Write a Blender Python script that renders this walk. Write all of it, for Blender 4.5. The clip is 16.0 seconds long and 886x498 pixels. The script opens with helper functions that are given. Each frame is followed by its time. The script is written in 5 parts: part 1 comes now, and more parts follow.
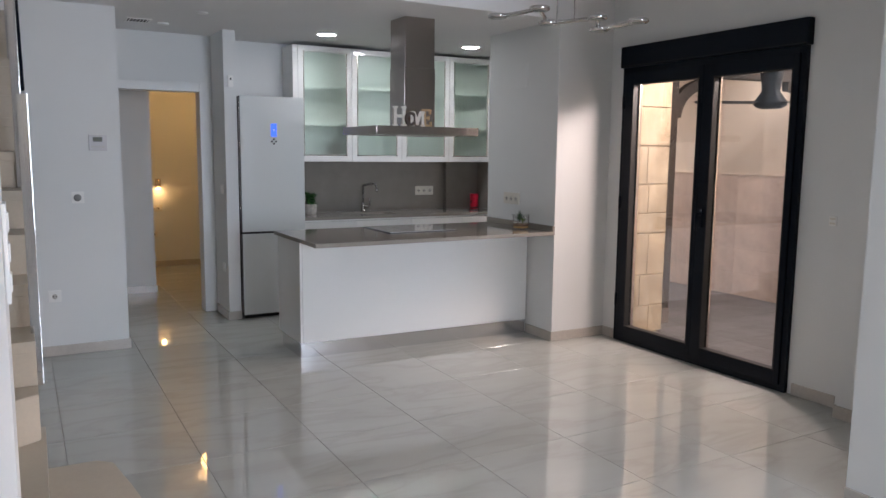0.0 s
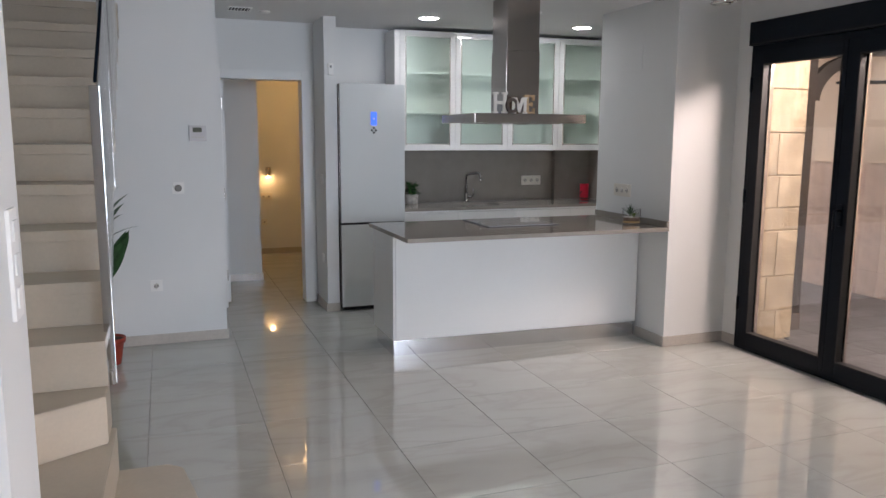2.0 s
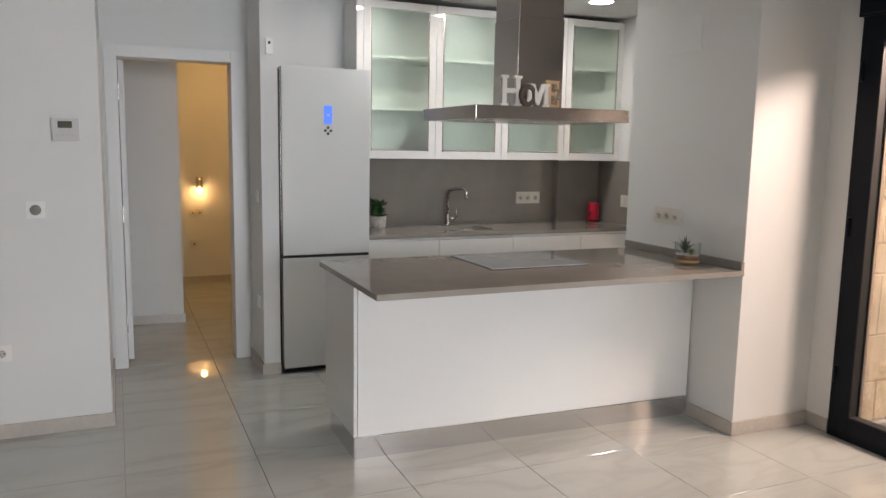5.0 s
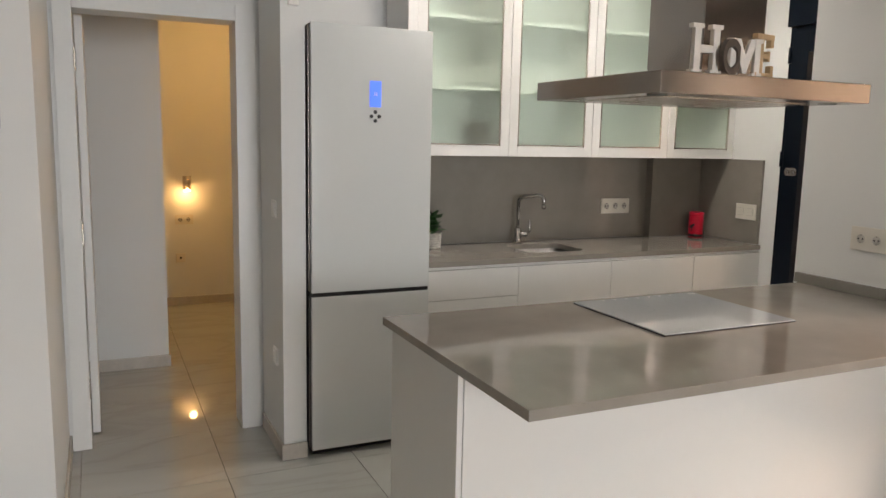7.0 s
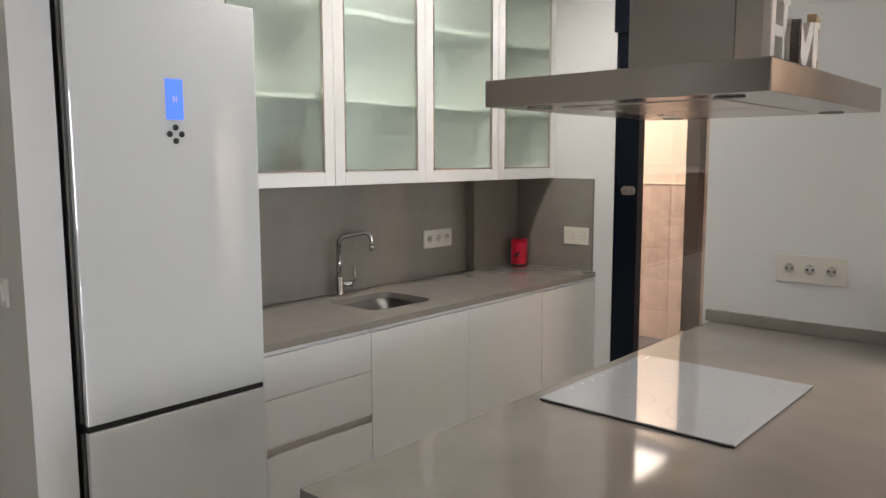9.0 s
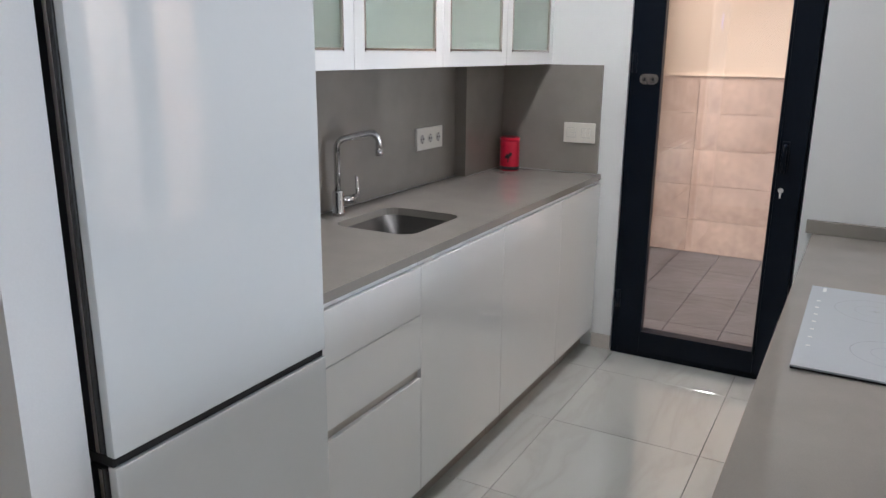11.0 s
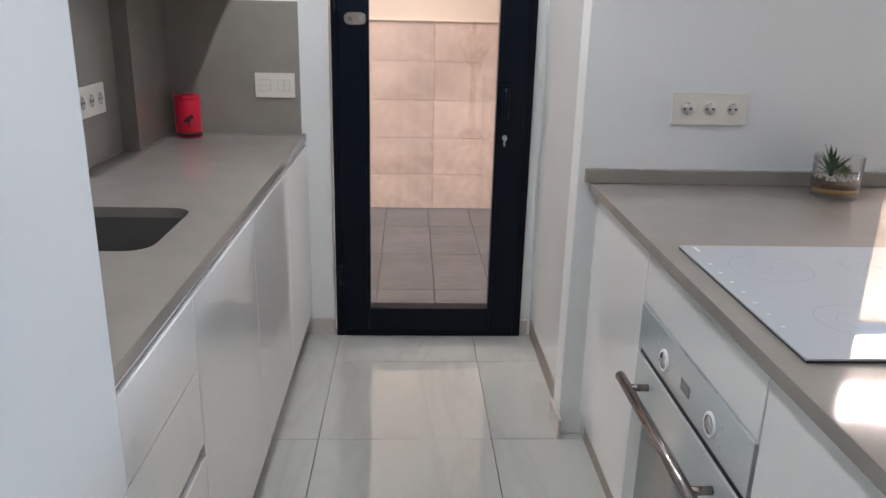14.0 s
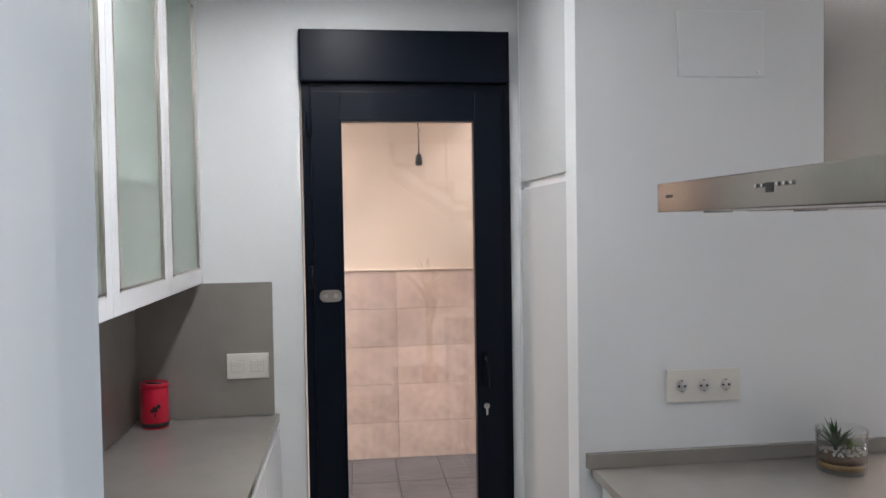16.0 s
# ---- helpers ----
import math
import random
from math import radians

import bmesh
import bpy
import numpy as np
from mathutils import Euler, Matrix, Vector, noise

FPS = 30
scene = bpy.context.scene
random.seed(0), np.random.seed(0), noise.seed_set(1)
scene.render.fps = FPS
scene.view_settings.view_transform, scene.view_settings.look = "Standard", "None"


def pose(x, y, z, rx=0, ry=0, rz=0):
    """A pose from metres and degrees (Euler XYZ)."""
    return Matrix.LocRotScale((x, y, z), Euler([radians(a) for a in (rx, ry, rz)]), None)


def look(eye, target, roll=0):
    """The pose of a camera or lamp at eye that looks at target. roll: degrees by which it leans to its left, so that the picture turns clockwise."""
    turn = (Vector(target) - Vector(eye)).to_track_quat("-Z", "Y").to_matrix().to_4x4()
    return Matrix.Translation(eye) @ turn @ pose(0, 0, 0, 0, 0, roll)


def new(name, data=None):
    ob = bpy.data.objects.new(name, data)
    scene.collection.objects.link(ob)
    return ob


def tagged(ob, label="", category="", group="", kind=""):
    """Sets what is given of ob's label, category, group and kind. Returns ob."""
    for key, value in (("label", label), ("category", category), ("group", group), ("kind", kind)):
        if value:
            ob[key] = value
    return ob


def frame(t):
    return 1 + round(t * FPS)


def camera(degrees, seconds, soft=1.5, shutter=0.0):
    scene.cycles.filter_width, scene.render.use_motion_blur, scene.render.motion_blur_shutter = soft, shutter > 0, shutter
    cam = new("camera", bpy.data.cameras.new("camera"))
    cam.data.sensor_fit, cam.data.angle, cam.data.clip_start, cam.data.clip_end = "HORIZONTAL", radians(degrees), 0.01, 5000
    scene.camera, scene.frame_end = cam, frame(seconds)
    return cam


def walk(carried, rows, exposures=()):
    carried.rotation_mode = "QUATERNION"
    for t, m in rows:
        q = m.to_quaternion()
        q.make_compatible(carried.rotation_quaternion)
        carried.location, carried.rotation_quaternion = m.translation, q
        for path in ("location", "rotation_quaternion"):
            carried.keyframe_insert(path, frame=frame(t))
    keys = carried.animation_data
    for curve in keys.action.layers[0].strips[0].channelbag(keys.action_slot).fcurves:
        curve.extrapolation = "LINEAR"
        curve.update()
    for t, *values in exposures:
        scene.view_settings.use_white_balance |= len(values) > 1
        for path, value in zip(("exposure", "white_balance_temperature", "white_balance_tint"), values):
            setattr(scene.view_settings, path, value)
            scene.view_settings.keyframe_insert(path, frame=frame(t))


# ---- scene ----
cam = camera(61.0, 16.0)
PATH = [
    (0, (0.172, 0.474, 1.544), (1.143, 2.204, 1.288), 0.6),
    (0.5, (0.279, 0.35, 1.553), (1.017, 2.189, 1.28), 0.2),
    (1, (0.312, 0.332, 1.55), (0.977, 2.196, 1.257), -0.1),
    (1.5, (0.354, 0.488, 1.551), (1.023, 2.348, 1.25), -0.1),
    (2, (0.44, 0.715, 1.571), (1.127, 2.57, 1.275), 0.3),
    (2.5, (0.627, 0.935, 1.535), (1.352, 2.777, 1.248), 1.1),
    (3, (0.769, 1.173, 1.517), (1.573, 2.983, 1.239), 1.6),
    (3.5, (0.818, 1.491, 1.548), (1.717, 3.253, 1.26), 1.8),
    (4, (0.877, 1.752, 1.553), (1.877, 3.46, 1.266), 1.6),
    (4.5, (0.91, 2.046, 1.555), (1.89, 3.768, 1.279), 1.4),
    (5, (0.916, 2.371, 1.537), (1.706, 4.188, 1.265), 1.0),
    (7.5, (1.033, 4.272, 1.524), (1.897, 6.05, 1.224), 1.4),
    (8, (0.981, 4.597, 1.548), (2.122, 6.217, 1.274), 1.0),
    (10.5, (1.154, 5.949, 1.543), (2.787, 7.041, 1.169), 0.1),
    (11, (1.158, 6.191, 1.497), (2.846, 7.134, 0.987), 0.5),
    (11.5, (1.204, 6.38, 1.464), (2.926, 7.178, 0.833), 0.6),
    (12, (1.332, 6.516, 1.41), (3.091, 7.142, 0.693), 0.7),
    (12.5, (1.439, 6.595, 1.386), (3.236, 7.027, 0.621), 1.0),
    (13, (1.52, 6.721, 1.383), (3.355, 6.941, 0.618), 1.1),
    (13.5, (1.566, 6.846, 1.405), (3.434, 6.877, 0.69), 1.3),
    (14, (1.618, 6.886, 1.429), (3.52, 6.794, 0.816), 1.4),
    (14.5, (1.706, 6.896, 1.495), (3.646, 6.737, 1.037), 1.2),
    (15, (1.769, 6.927, 1.564), (3.735, 6.733, 1.253), 0.5),
    (15.5, (1.783, 6.997, 1.599), (3.766, 6.776, 1.461), 0.1),
    (16, (1.753, 7.019, 1.654), (3.737, 6.779, 1.587), -0.9),
]
LIGHT = [(0, -0.53, 6050), (2.5, -0.42, 6150), (4, -0.29, 6500), (5, -0.20, 6700), (7.5, -0.12, 7250), (8.2, -0.10, 7150), (10.5, 0.10, 6100), (12.5, 0.36, 6000), (13.5, 0.34, 6000), (16, 0.04, 6000)]
walk(cam, [(t, look(eye, target, roll)) for t, eye, target, roll in PATH], [(t, stops, kelvin, 15) for t, stops, kelvin in LIGHT])

# ---- light ----
world = bpy.data.worlds.new("World")
scene.world = world
world.use_nodes = True
sky = world.node_tree.nodes.new("ShaderNodeTexSky")
sky.sky_type, sky.sun_disc = "NISHITA", False
SUN_EL, SUN_AZ = radians(40), radians(195)
sky.sun_elevation, sky.sun_rotation = SUN_EL, SUN_AZ
world.node_tree.links.new(sky.outputs[0], world.node_tree.nodes["Background"].inputs[0])
world.node_tree.nodes["Background"].inputs[1].default_value = 0.12


def lamp(name, kind, m, power, color=(1, 1, 1), **more):
    data = bpy.data.lights.new(name, kind)
    data.energy, data.color = power, color
    for key, value in more.items():
        if key == "size":
            data.size = value
        elif key == "size_y":
            data.shape, data.size_y = "RECTANGLE", value
        elif key == "spread":
            data.spread = value
        elif key == "angle":
            data.angle = value
        elif key == "radius":
            data.shadow_soft_size = value
        elif key == "spot":
            data.spot_size, data.spot_blend = value, 0.6
    ob = new(name, data)
    ob.matrix_world = m
    return ob


sun_way = Vector((math.sin(SUN_AZ) * math.cos(SUN_EL), math.cos(SUN_AZ) * math.cos(SUN_EL), math.sin(SUN_EL)))
lamp("sun", "SUN", look(sun_way * 20, (0, 0, 0)), 2.2, (1, 0.97, 0.92), angle=radians(0.6))
# daylight that enters through the front room's glazing
lamp("window_light", "AREA", look((2.75, -3.0, 1.5), (3.4, 5.8, 0.2)), 92, (0.83, 0.91, 1.0), size=2.0, size_y=2.1, spread=radians(95))
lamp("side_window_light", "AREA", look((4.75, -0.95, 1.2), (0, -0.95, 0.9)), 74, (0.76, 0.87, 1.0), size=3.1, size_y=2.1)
# area lamps added in place of sky light on the terrace: the strip left open between porch roof and garden wall, and the
# gap left at the far end
lamp("sky_light", "AREA", pose(6.52, 4.15, 2.80), 110, (1.0, 0.86, 0.75), size=0.8, size_y=3.2)
# far stronger unseen lamp, added to warm the wall block
lamp("terrace_fill_light", "AREA", pose(6.52, -2.1, 2.80), 1150, (1.0, 0.82, 0.70), size=0.8, size_y=5.6)
# unseen lamp added to brighten the end wall
lamp("end_wall_fill_light", "AREA", pose(6.1, 8.5, 2.80), 110, (1.0, 0.86, 0.75), size=1.6, size_y=1.6)
# unseen lamp added in the terrace door opening's head; brightens the wall block
lamp("door_fill_light", "AREA", look((4.87, 4.30, 2.30), (3.4, 4.85, 0.7)), 105, (1.0, 0.80, 0.68), size=1.3, size_y=0.16)


# ---- materials ----
def nodes_of(m):
    m.use_nodes = True
    t = m.node_tree
    return t, t.nodes["Principled BSDF"]


def material(name, color, rough=0.5, metal=0.0, vary=0.06, scale=3.0, grain=60.0, bump=0.0, rough_vary=0.0,
             coat=0.0, transmission=0.0, ior=1.45, piece=0.0, stretch=(1, 1, 1), tint=None):
    """A surface with broad and fine variation of its colour, a fine relief, and a little change from piece to piece."""
    m = bpy.data.materials.new(name)
    t, b = nodes_of(m)
    link = t.links.new
    coord = t.nodes.new("ShaderNodeTexCoord")
    mapping = t.nodes.new("ShaderNodeMapping")
    mapping.inputs["Scale"].default_value = stretch
    link(coord.outputs["Object"], mapping.inputs["Vector"])
    broad = t.nodes.new("ShaderNodeTexNoise")
    broad.inputs["Scale"].default_value, broad.inputs["Detail"].default_value = scale, 4
    link(mapping.outputs[0], broad.inputs["Vector"])
    fine = t.nodes.new("ShaderNodeTexNoise")
    fine.inputs["Scale"].default_value, fine.inputs["Detail"].default_value = grain, 3
    link(mapping.outputs[0], fine.inputs["Vector"])
    mix = t.nodes.new("ShaderNodeMix")
    mix.data_type = "FLOAT"
    mix.inputs[0].default_value = 0.35
    link(broad.outputs[0], mix.inputs[2])
    link(fine.outputs[0], mix.inputs[3])
    ramp = t.nodes.new("ShaderNodeValToRGB")
    dark = [c * (1 - vary * 2) for c in color]
    light = [min(1, c * (1 + vary)) for c in (tint or color)]
    ramp.color_ramp.elements[0].position, ramp.color_ramp.elements[0].color = 0.3, (*dark, 1)
    ramp.color_ramp.elements[1].position, ramp.color_ramp.elements[1].color = 0.7, (*light, 1)
    link(mix.outputs[0], ramp.inputs[0])
    out = ramp.outputs[0]
    if piece:
        info = t.nodes.new("ShaderNodeObjectInfo")
        hsv = t.nodes.new("ShaderNodeHueSaturation")
        rng = t.nodes.new("ShaderNodeMapRange")
        rng.inputs[3].default_value, rng.inputs[4].default_value = 1 - piece, 1 + piece
        link(info.outputs["Random"], rng.inputs[0])
        link(rng.outputs[0], hsv.inputs["Value"])
        link(out, hsv.inputs["Color"])
        out = hsv.outputs[0]
    link(out, b.inputs["Base Color"])
    b.inputs["Roughness"].default_value = rough
    b.inputs["Metallic"].default_value = metal
    b.inputs["IOR"].default_value = ior
    b.inputs["Coat Weight"].default_value = coat
    b.inputs["Coat Roughness"].default_value = 0.03
    b.inputs["Transmission Weight"].default_value = transmission
    if rough_vary:
        rr = t.nodes.new("ShaderNodeMapRange")
        rr.inputs[3].default_value, rr.inputs[4].default_value = rough - rough_vary, rough + rough_vary
        link(broad.outputs[0], rr.inputs[0])
        link(rr.outputs[0], b.inputs["Roughness"])
    if bump:
        bp = t.nodes.new("ShaderNodeBump")
        bp.inputs["Strength"].default_value, bp.inputs["Distance"].default_value = 1.0, bump
        link(mix.outputs[0], bp.inputs["Height"])
        link(bp.outputs[0], b.inputs["Normal"])
    return m


def glowing(name, color, strength):
    m = bpy.data.materials.new(name)
    t, b = nodes_of(m)
    b.inputs["Base Color"].default_value = (*color, 1)
    b.inputs["Emission Color"].default_value = (*color, 1)
    b.inputs["Emission Strength"].default_value = strength
    return m


def clear_glass(name, color, rough):
    m = bpy.data.materials.new(name)
    t, b = nodes_of(m)
    b.inputs["Base Color"].default_value = (*color, 1)
    b.inputs["Roughness"].default_value = rough
    b.inputs["Transmission Weight"].default_value = 1.0
    b.inputs["IOR"].default_value = 1.45
    return m


def thin_glass(name, tint, gloss=0.0, straight=0.10):
    """A clear sheet: light passes straight on, and a Fresnel share is mirrored."""
    m = bpy.data.materials.new(name)
    m.use_nodes = True
    t = m.node_tree
    t.nodes.clear()
    out = t.nodes.new("ShaderNodeOutputMaterial")
    clear = t.nodes.new("ShaderNodeBsdfTransparent")
    clear.inputs[0].default_value = (*tint, 1)
    shine = t.nodes.new("ShaderNodeBsdfGlossy")
    shine.inputs["Roughness"].default_value = gloss
    facing = t.nodes.new("ShaderNodeLayerWeight")
    facing.inputs[0].default_value = 0.5
    steep = t.nodes.new("ShaderNodeMath")
    steep.operation = "POWER"
    steep.inputs[1].default_value = 4.0
    t.links.new(facing.outputs["Facing"], steep.inputs[0])
    weight = t.nodes.new("ShaderNodeMath")
    weight.operation = "MULTIPLY_ADD"
    weight.inputs[1].default_value, weight.inputs[2].default_value = 0.8, straight
    t.links.new(steep.outputs[0], weight.inputs[0])
    mix = t.nodes.new("ShaderNodeMixShader")
    t.links.new(weight.outputs[0], mix.inputs[0])
    t.links.new(clear.outputs[0], mix.inputs[1])
    t.links.new(shine.outputs[0], mix.inputs[2])
    t.links.new(mix.outputs[0], out.inputs[0])
    return m


def marble_tile(name, color, vein, rough):
    """Polished porcelain with soft, slanting marble veins; every tile shows another part of the slab."""
    m = bpy.data.materials.new(name)
    t, b = nodes_of(m)
    link = t.links.new
    coord = t.nodes.new("ShaderNodeTexCoord")
    info = t.nodes.new("ShaderNodeObjectInfo")
    shift = t.nodes.new("ShaderNodeVectorMath")
    shift.operation = "ADD"
    far = t.nodes.new("ShaderNodeMath")
    far.operation = "MULTIPLY"
    far.inputs[1].default_value = 37.0
    link(info.outputs["Random"], far.inputs[0])
    link(coord.outputs["Object"], shift.inputs[0])
    link(far.outputs[0], shift.inputs[1])
    turn = t.nodes.new("ShaderNodeMapping")
    turn.inputs["Rotation"].default_value = (0, 0, 0.9)
    turn.inputs["Scale"].default_value = (1.0, 3.2, 1)
    link(shift.outputs[0], turn.inputs["Vector"])
    n1 = t.nodes.new("ShaderNodeTexNoise")
    n1.inputs["Scale"].default_value, n1.inputs["Detail"].default_value, n1.inputs["Distortion"].default_value = 1.1, 7, 0.6
    link(turn.outputs[0], n1.inputs["Vector"])
    ridge = t.nodes.new("ShaderNodeMath")
    ridge.operation = "SUBTRACT"
    ridge.inputs[1].default_value = 0.5
    link(n1.outputs[0], ridge.inputs[0])
    ab = t.nodes.new("ShaderNodeMath")
    ab.operation = "ABSOLUTE"
    link(ridge.outputs[0], ab.inputs[0])
    ramp = t.nodes.new("ShaderNodeValToRGB")
    e = ramp.color_ramp.elements
    e[0].position, e[0].color = 0.0, (*vein, 1)
    e[1].position, e[1].color = 0.05, (*[(a * 0.35 + c * 0.65) for a, c in zip(vein, color)], 1)
    x = ramp.color_ramp.elements.new(0.18)
    x.color = (*color, 1)
    link(ab.outputs[0], ramp.inputs[0])
    link(ramp.outputs[0], b.inputs["Base Color"])
    n2 = t.nodes.new("ShaderNodeTexNoise")
    n2.inputs["Scale"].default_value = 6
    link(shift.outputs[0], n2.inputs["Vector"])
    rr = t.nodes.new("ShaderNodeMapRange")
    rr.inputs[3].default_value, rr.inputs[4].default_value = rough * 0.6, rough * 1.5
    link(n2.outputs[0], rr.inputs[0])
    link(rr.outputs[0], b.inputs["Roughness"])
    b.inputs["IOR"].default_value = 2.0
    return m


PAINT = material("white wall paint", (0.775, 0.787, 0.777), 0.55, vary=0.02, scale=1.2, grain=220, bump=0.0004)
CEILING = material("white ceiling paint", (0.81, 0.81, 0.805), 0.7, vary=0.015, scale=1, grain=200, bump=0.0003)
FLOOR = marble_tile("polished marble porcelain", (0.485, 0.495, 0.462), (0.435, 0.44, 0.405), 0.015)
GROUT = material("grey grout", (0.34, 0.32, 0.295), 0.9, vary=0.1, grain=90)
SKIRT = material("beige polished skirting tile", (0.56, 0.52, 0.47), 0.2, vary=0.06, scale=5, grain=40)
LACQUER = material("white gloss lacquer", (0.79, 0.795, 0.78), 0.012, vary=0.008, scale=2, grain=30, ior=1.72)
CABINET = material("white cabinet board", (0.78, 0.79, 0.78), 0.35, vary=0.02)
QUARTZ = material("taupe quartz", (0.285, 0.264, 0.235), 0.07, vary=0.05, scale=8, grain=420, rough_vary=0.02)
# the warm tint is reflected light put into the steel's base colour
STEEL = material("brushed stainless steel", (0.60, 0.54, 0.49), 0.26, 1.0, vary=0.01, scale=9, grain=60, stretch=(1, 1, 60), rough_vary=0.02)
STEEL_H = material("brushed stainless steel lengthwise", (0.76, 0.76, 0.78), 0.17, 1.0, vary=0.01, scale=9, grain=60, stretch=(1, 1, 60), rough_vary=0.02)
# same warm reflection put into the colour, darker
HOOD = material("brushed hood steel", (0.36, 0.325, 0.30), 0.20, 1.0, vary=0.01, scale=9, grain=60, stretch=(1, 1, 60), rough_vary=0.02)
SINKSTEEL = material("dull sink steel", (0.13, 0.127, 0.122), 0.38, 1.0, vary=0.04)
CHROME = material("polished chrome", (0.62, 0.61, 0.60), 0.12, 1.0, vary=0.02)
ANTHRACITE = material("anthracite aluminium", (0.0025, 0.0055, 0.0115), 0.38, vary=0.08, grain=300, ior=1.25)
RUBBER = material("black gasket", (0.012, 0.012, 0.012), 0.6)
FROST = clear_glass("frosted green glass", (0.76, 0.86, 0.77), 0.34)
GLASS = thin_glass("window glass", (0.97, 0.985, 0.98))
TUMBLER = thin_glass("tumbler glass", (0.985, 0.99, 0.988), straight=0.035)
FRIDGE = material("white glass front", (0.67, 0.70, 0.70), 0.006, vary=0.008, scale=1, ior=1.75)
DARKGREY = material("dark grey side", (0.014, 0.014, 0.015), 0.35)
PLASTIC = material("white plastic", (0.88, 0.88, 0.86), 0.3, vary=0.01)
IVORY = material("ivory plastic", (0.74, 0.71, 0.64), 0.3, vary=0.01)
HOLE = material("dark socket hole", (0.03, 0.03, 0.03), 0.6)
HOB = material("white glass hob", (0.44, 0.48, 0.51), 0.03, vary=0.01, coat=0.5, ior=1.65)
PRINT = material("grey print", (0.38, 0.39, 0.40), 0.3)
RINGS = material("pale grey ring print", (0.31, 0.335, 0.36), 0.1)
OVENGLASS = material("silver oven glass", (0.48, 0.52, 0.52), 0.04, vary=0.01, coat=0.5, ior=1.65)
OVENDARK = material("smoked oven glass", (0.16, 0.18, 0.185), 0.04, vary=0.02, coat=0.3)
STEP = material("cream stone tread", (0.50, 0.44, 0.35), 0.3, vary=0.05, scale=4, grain=60)
RED = material("red printed tin", (0.60, 0.012, 0.042), 0.28, vary=0.06, scale=12)
BLACK = material("black print", (0.02, 0.015, 0.015), 0.4)
TERRACOTTA = material("terracotta pot", (0.30, 0.042, 0.022), 0.5, vary=0.1, scale=9, grain=80)
LEAF = material("green leaf", (0.03, 0.11, 0.022), 0.4, vary=0.25, scale=9, grain=60, tint=(0.05, 0.16, 0.035))
LEAF_DARK = material("dark green leaf", (0.016, 0.055, 0.018), 0.4, vary=0.25, scale=20, grain=60, tint=(0.035, 0.10, 0.028))
LEAF_LIME = material("lime green leaf", (0.16, 0.26, 0.04), 0.45, vary=0.2, scale=30)
STEM = material("yellow cane stem", (0.36, 0.25, 0.05), 0.5, vary=0.2, scale=14)
SOIL = material("brown soil", (0.05, 0.032, 0.02), 0.9, vary=0.2, grain=80, bump=0.003)
SAND = material("yellow sand", (0.50, 0.32, 0.13), 0.9, vary=0.15, grain=160)
PEBBLE = material("brown pebbles", (0.20, 0.13, 0.08), 0.7, vary=0.35, scale=60, grain=160, bump=0.004)
PEBBLE_W = material("white pebbles", (0.7, 0.68, 0.64), 0.6, vary=0.2, scale=60, grain=160, bump=0.004)
WICKER = material("white woven wicker", (0.60, 0.57, 0.52), 0.6, vary=0.2, scale=30, grain=160, bump=0.002)
WOOD_W = material("white painted wood", (0.72, 0.68, 0.62), 0.5, vary=0.08, scale=10, grain=90)
WOOD_N = material("pale natural wood", (0.50, 0.34, 0.19), 0.5, vary=0.15, scale=8, grain=60, stretch=(1, 1, 0.2))
WOOD_D = material("dark patterned wood", (0.10, 0.075, 0.06), 0.5, vary=0.3, scale=40)
BEAM = material("dark brown timber", (0.030, 0.020, 0.014), 0.55, vary=0.2, scale=6, grain=60, stretch=(1, 1, 0.15))
STONE = material("honey limestone", (0.29, 0.215, 0.135), 0.9, vary=0.24, scale=4, grain=40, bump=0.010, piece=0.12, tint=(0.38, 0.305, 0.21))
STONEBED = material("sandy pointing", (0.31, 0.24, 0.155), 0.95, vary=0.12, scale=6, grain=60, bump=0.004)
MORTAR = material("grey joint", (0.26, 0.24, 0.235), 0.95, vary=0.1, grain=80, bump=0.003)
# warm light and sun-and-shade mottling are put into the pale render's colour
RENDER = material("terrace render with warm light", (0.70, 0.58, 0.47), 0.8, vary=0.10, scale=1.3, grain=120, bump=0.001)
WALLTILE = material("beige terrace wall tile", (0.47, 0.35, 0.29), 0.5, vary=0.12, scale=2.2, grain=22, piece=0.08, tint=(0.62, 0.48, 0.40))
SLATE = material("slate floor tile", (0.088, 0.083, 0.090), 0.34, vary=0.32, scale=5, grain=24, bump=0.010, piece=0.15, stretch=(1, 0.45, 1))
EARTH = material("pale ground", (0.30, 0.27, 0.22), 0.95, vary=0.2, scale=0.5, grain=8, bump=0.01)
BULB = glowing("downlight diffuser", (1.0, 0.98, 0.94), 115.0)
WARM = glowing("warm lamp glass", (1.0, 0.62, 0.25), 25.0)
BLUE = glowing("blue display", (0.06, 0.17, 0.9), 1.1)


# ---- building helpers ----
BASE = {}


def boxes(*items, bevel=0.0):
    """One bmesh of boxes (x0, x1, y0, y1, z0, z1), their edges bevelled."""
    bm = bmesh.new()
    for x0, x1, y0, y1, z0, z1 in items:
        got = bmesh.ops.create_cube(bm, size=1)
        for v in got["verts"]:
            v.co = Vector(((x0 + x1) / 2 + v.co.x * (x1 - x0), (y0 + y1) / 2 + v.co.y * (y1 - y0), (z0 + z1) / 2 + v.co.z * (z1 - z0)))
    if bevel:
        bmesh.ops.bevel(bm, geom=list(bm.edges), offset=bevel, segments=2, profile=0.7, affect="EDGES", clamp_overlap=True)
    return bm


def merge(*bms):
    out = bmesh.new()
    for bm in bms:
        me = bpy.data.meshes.new("tmp")
        bm.to_mesh(me)
        bm.free()
        out.from_mesh(me)
        bpy.data.meshes.remove(me)
    return out


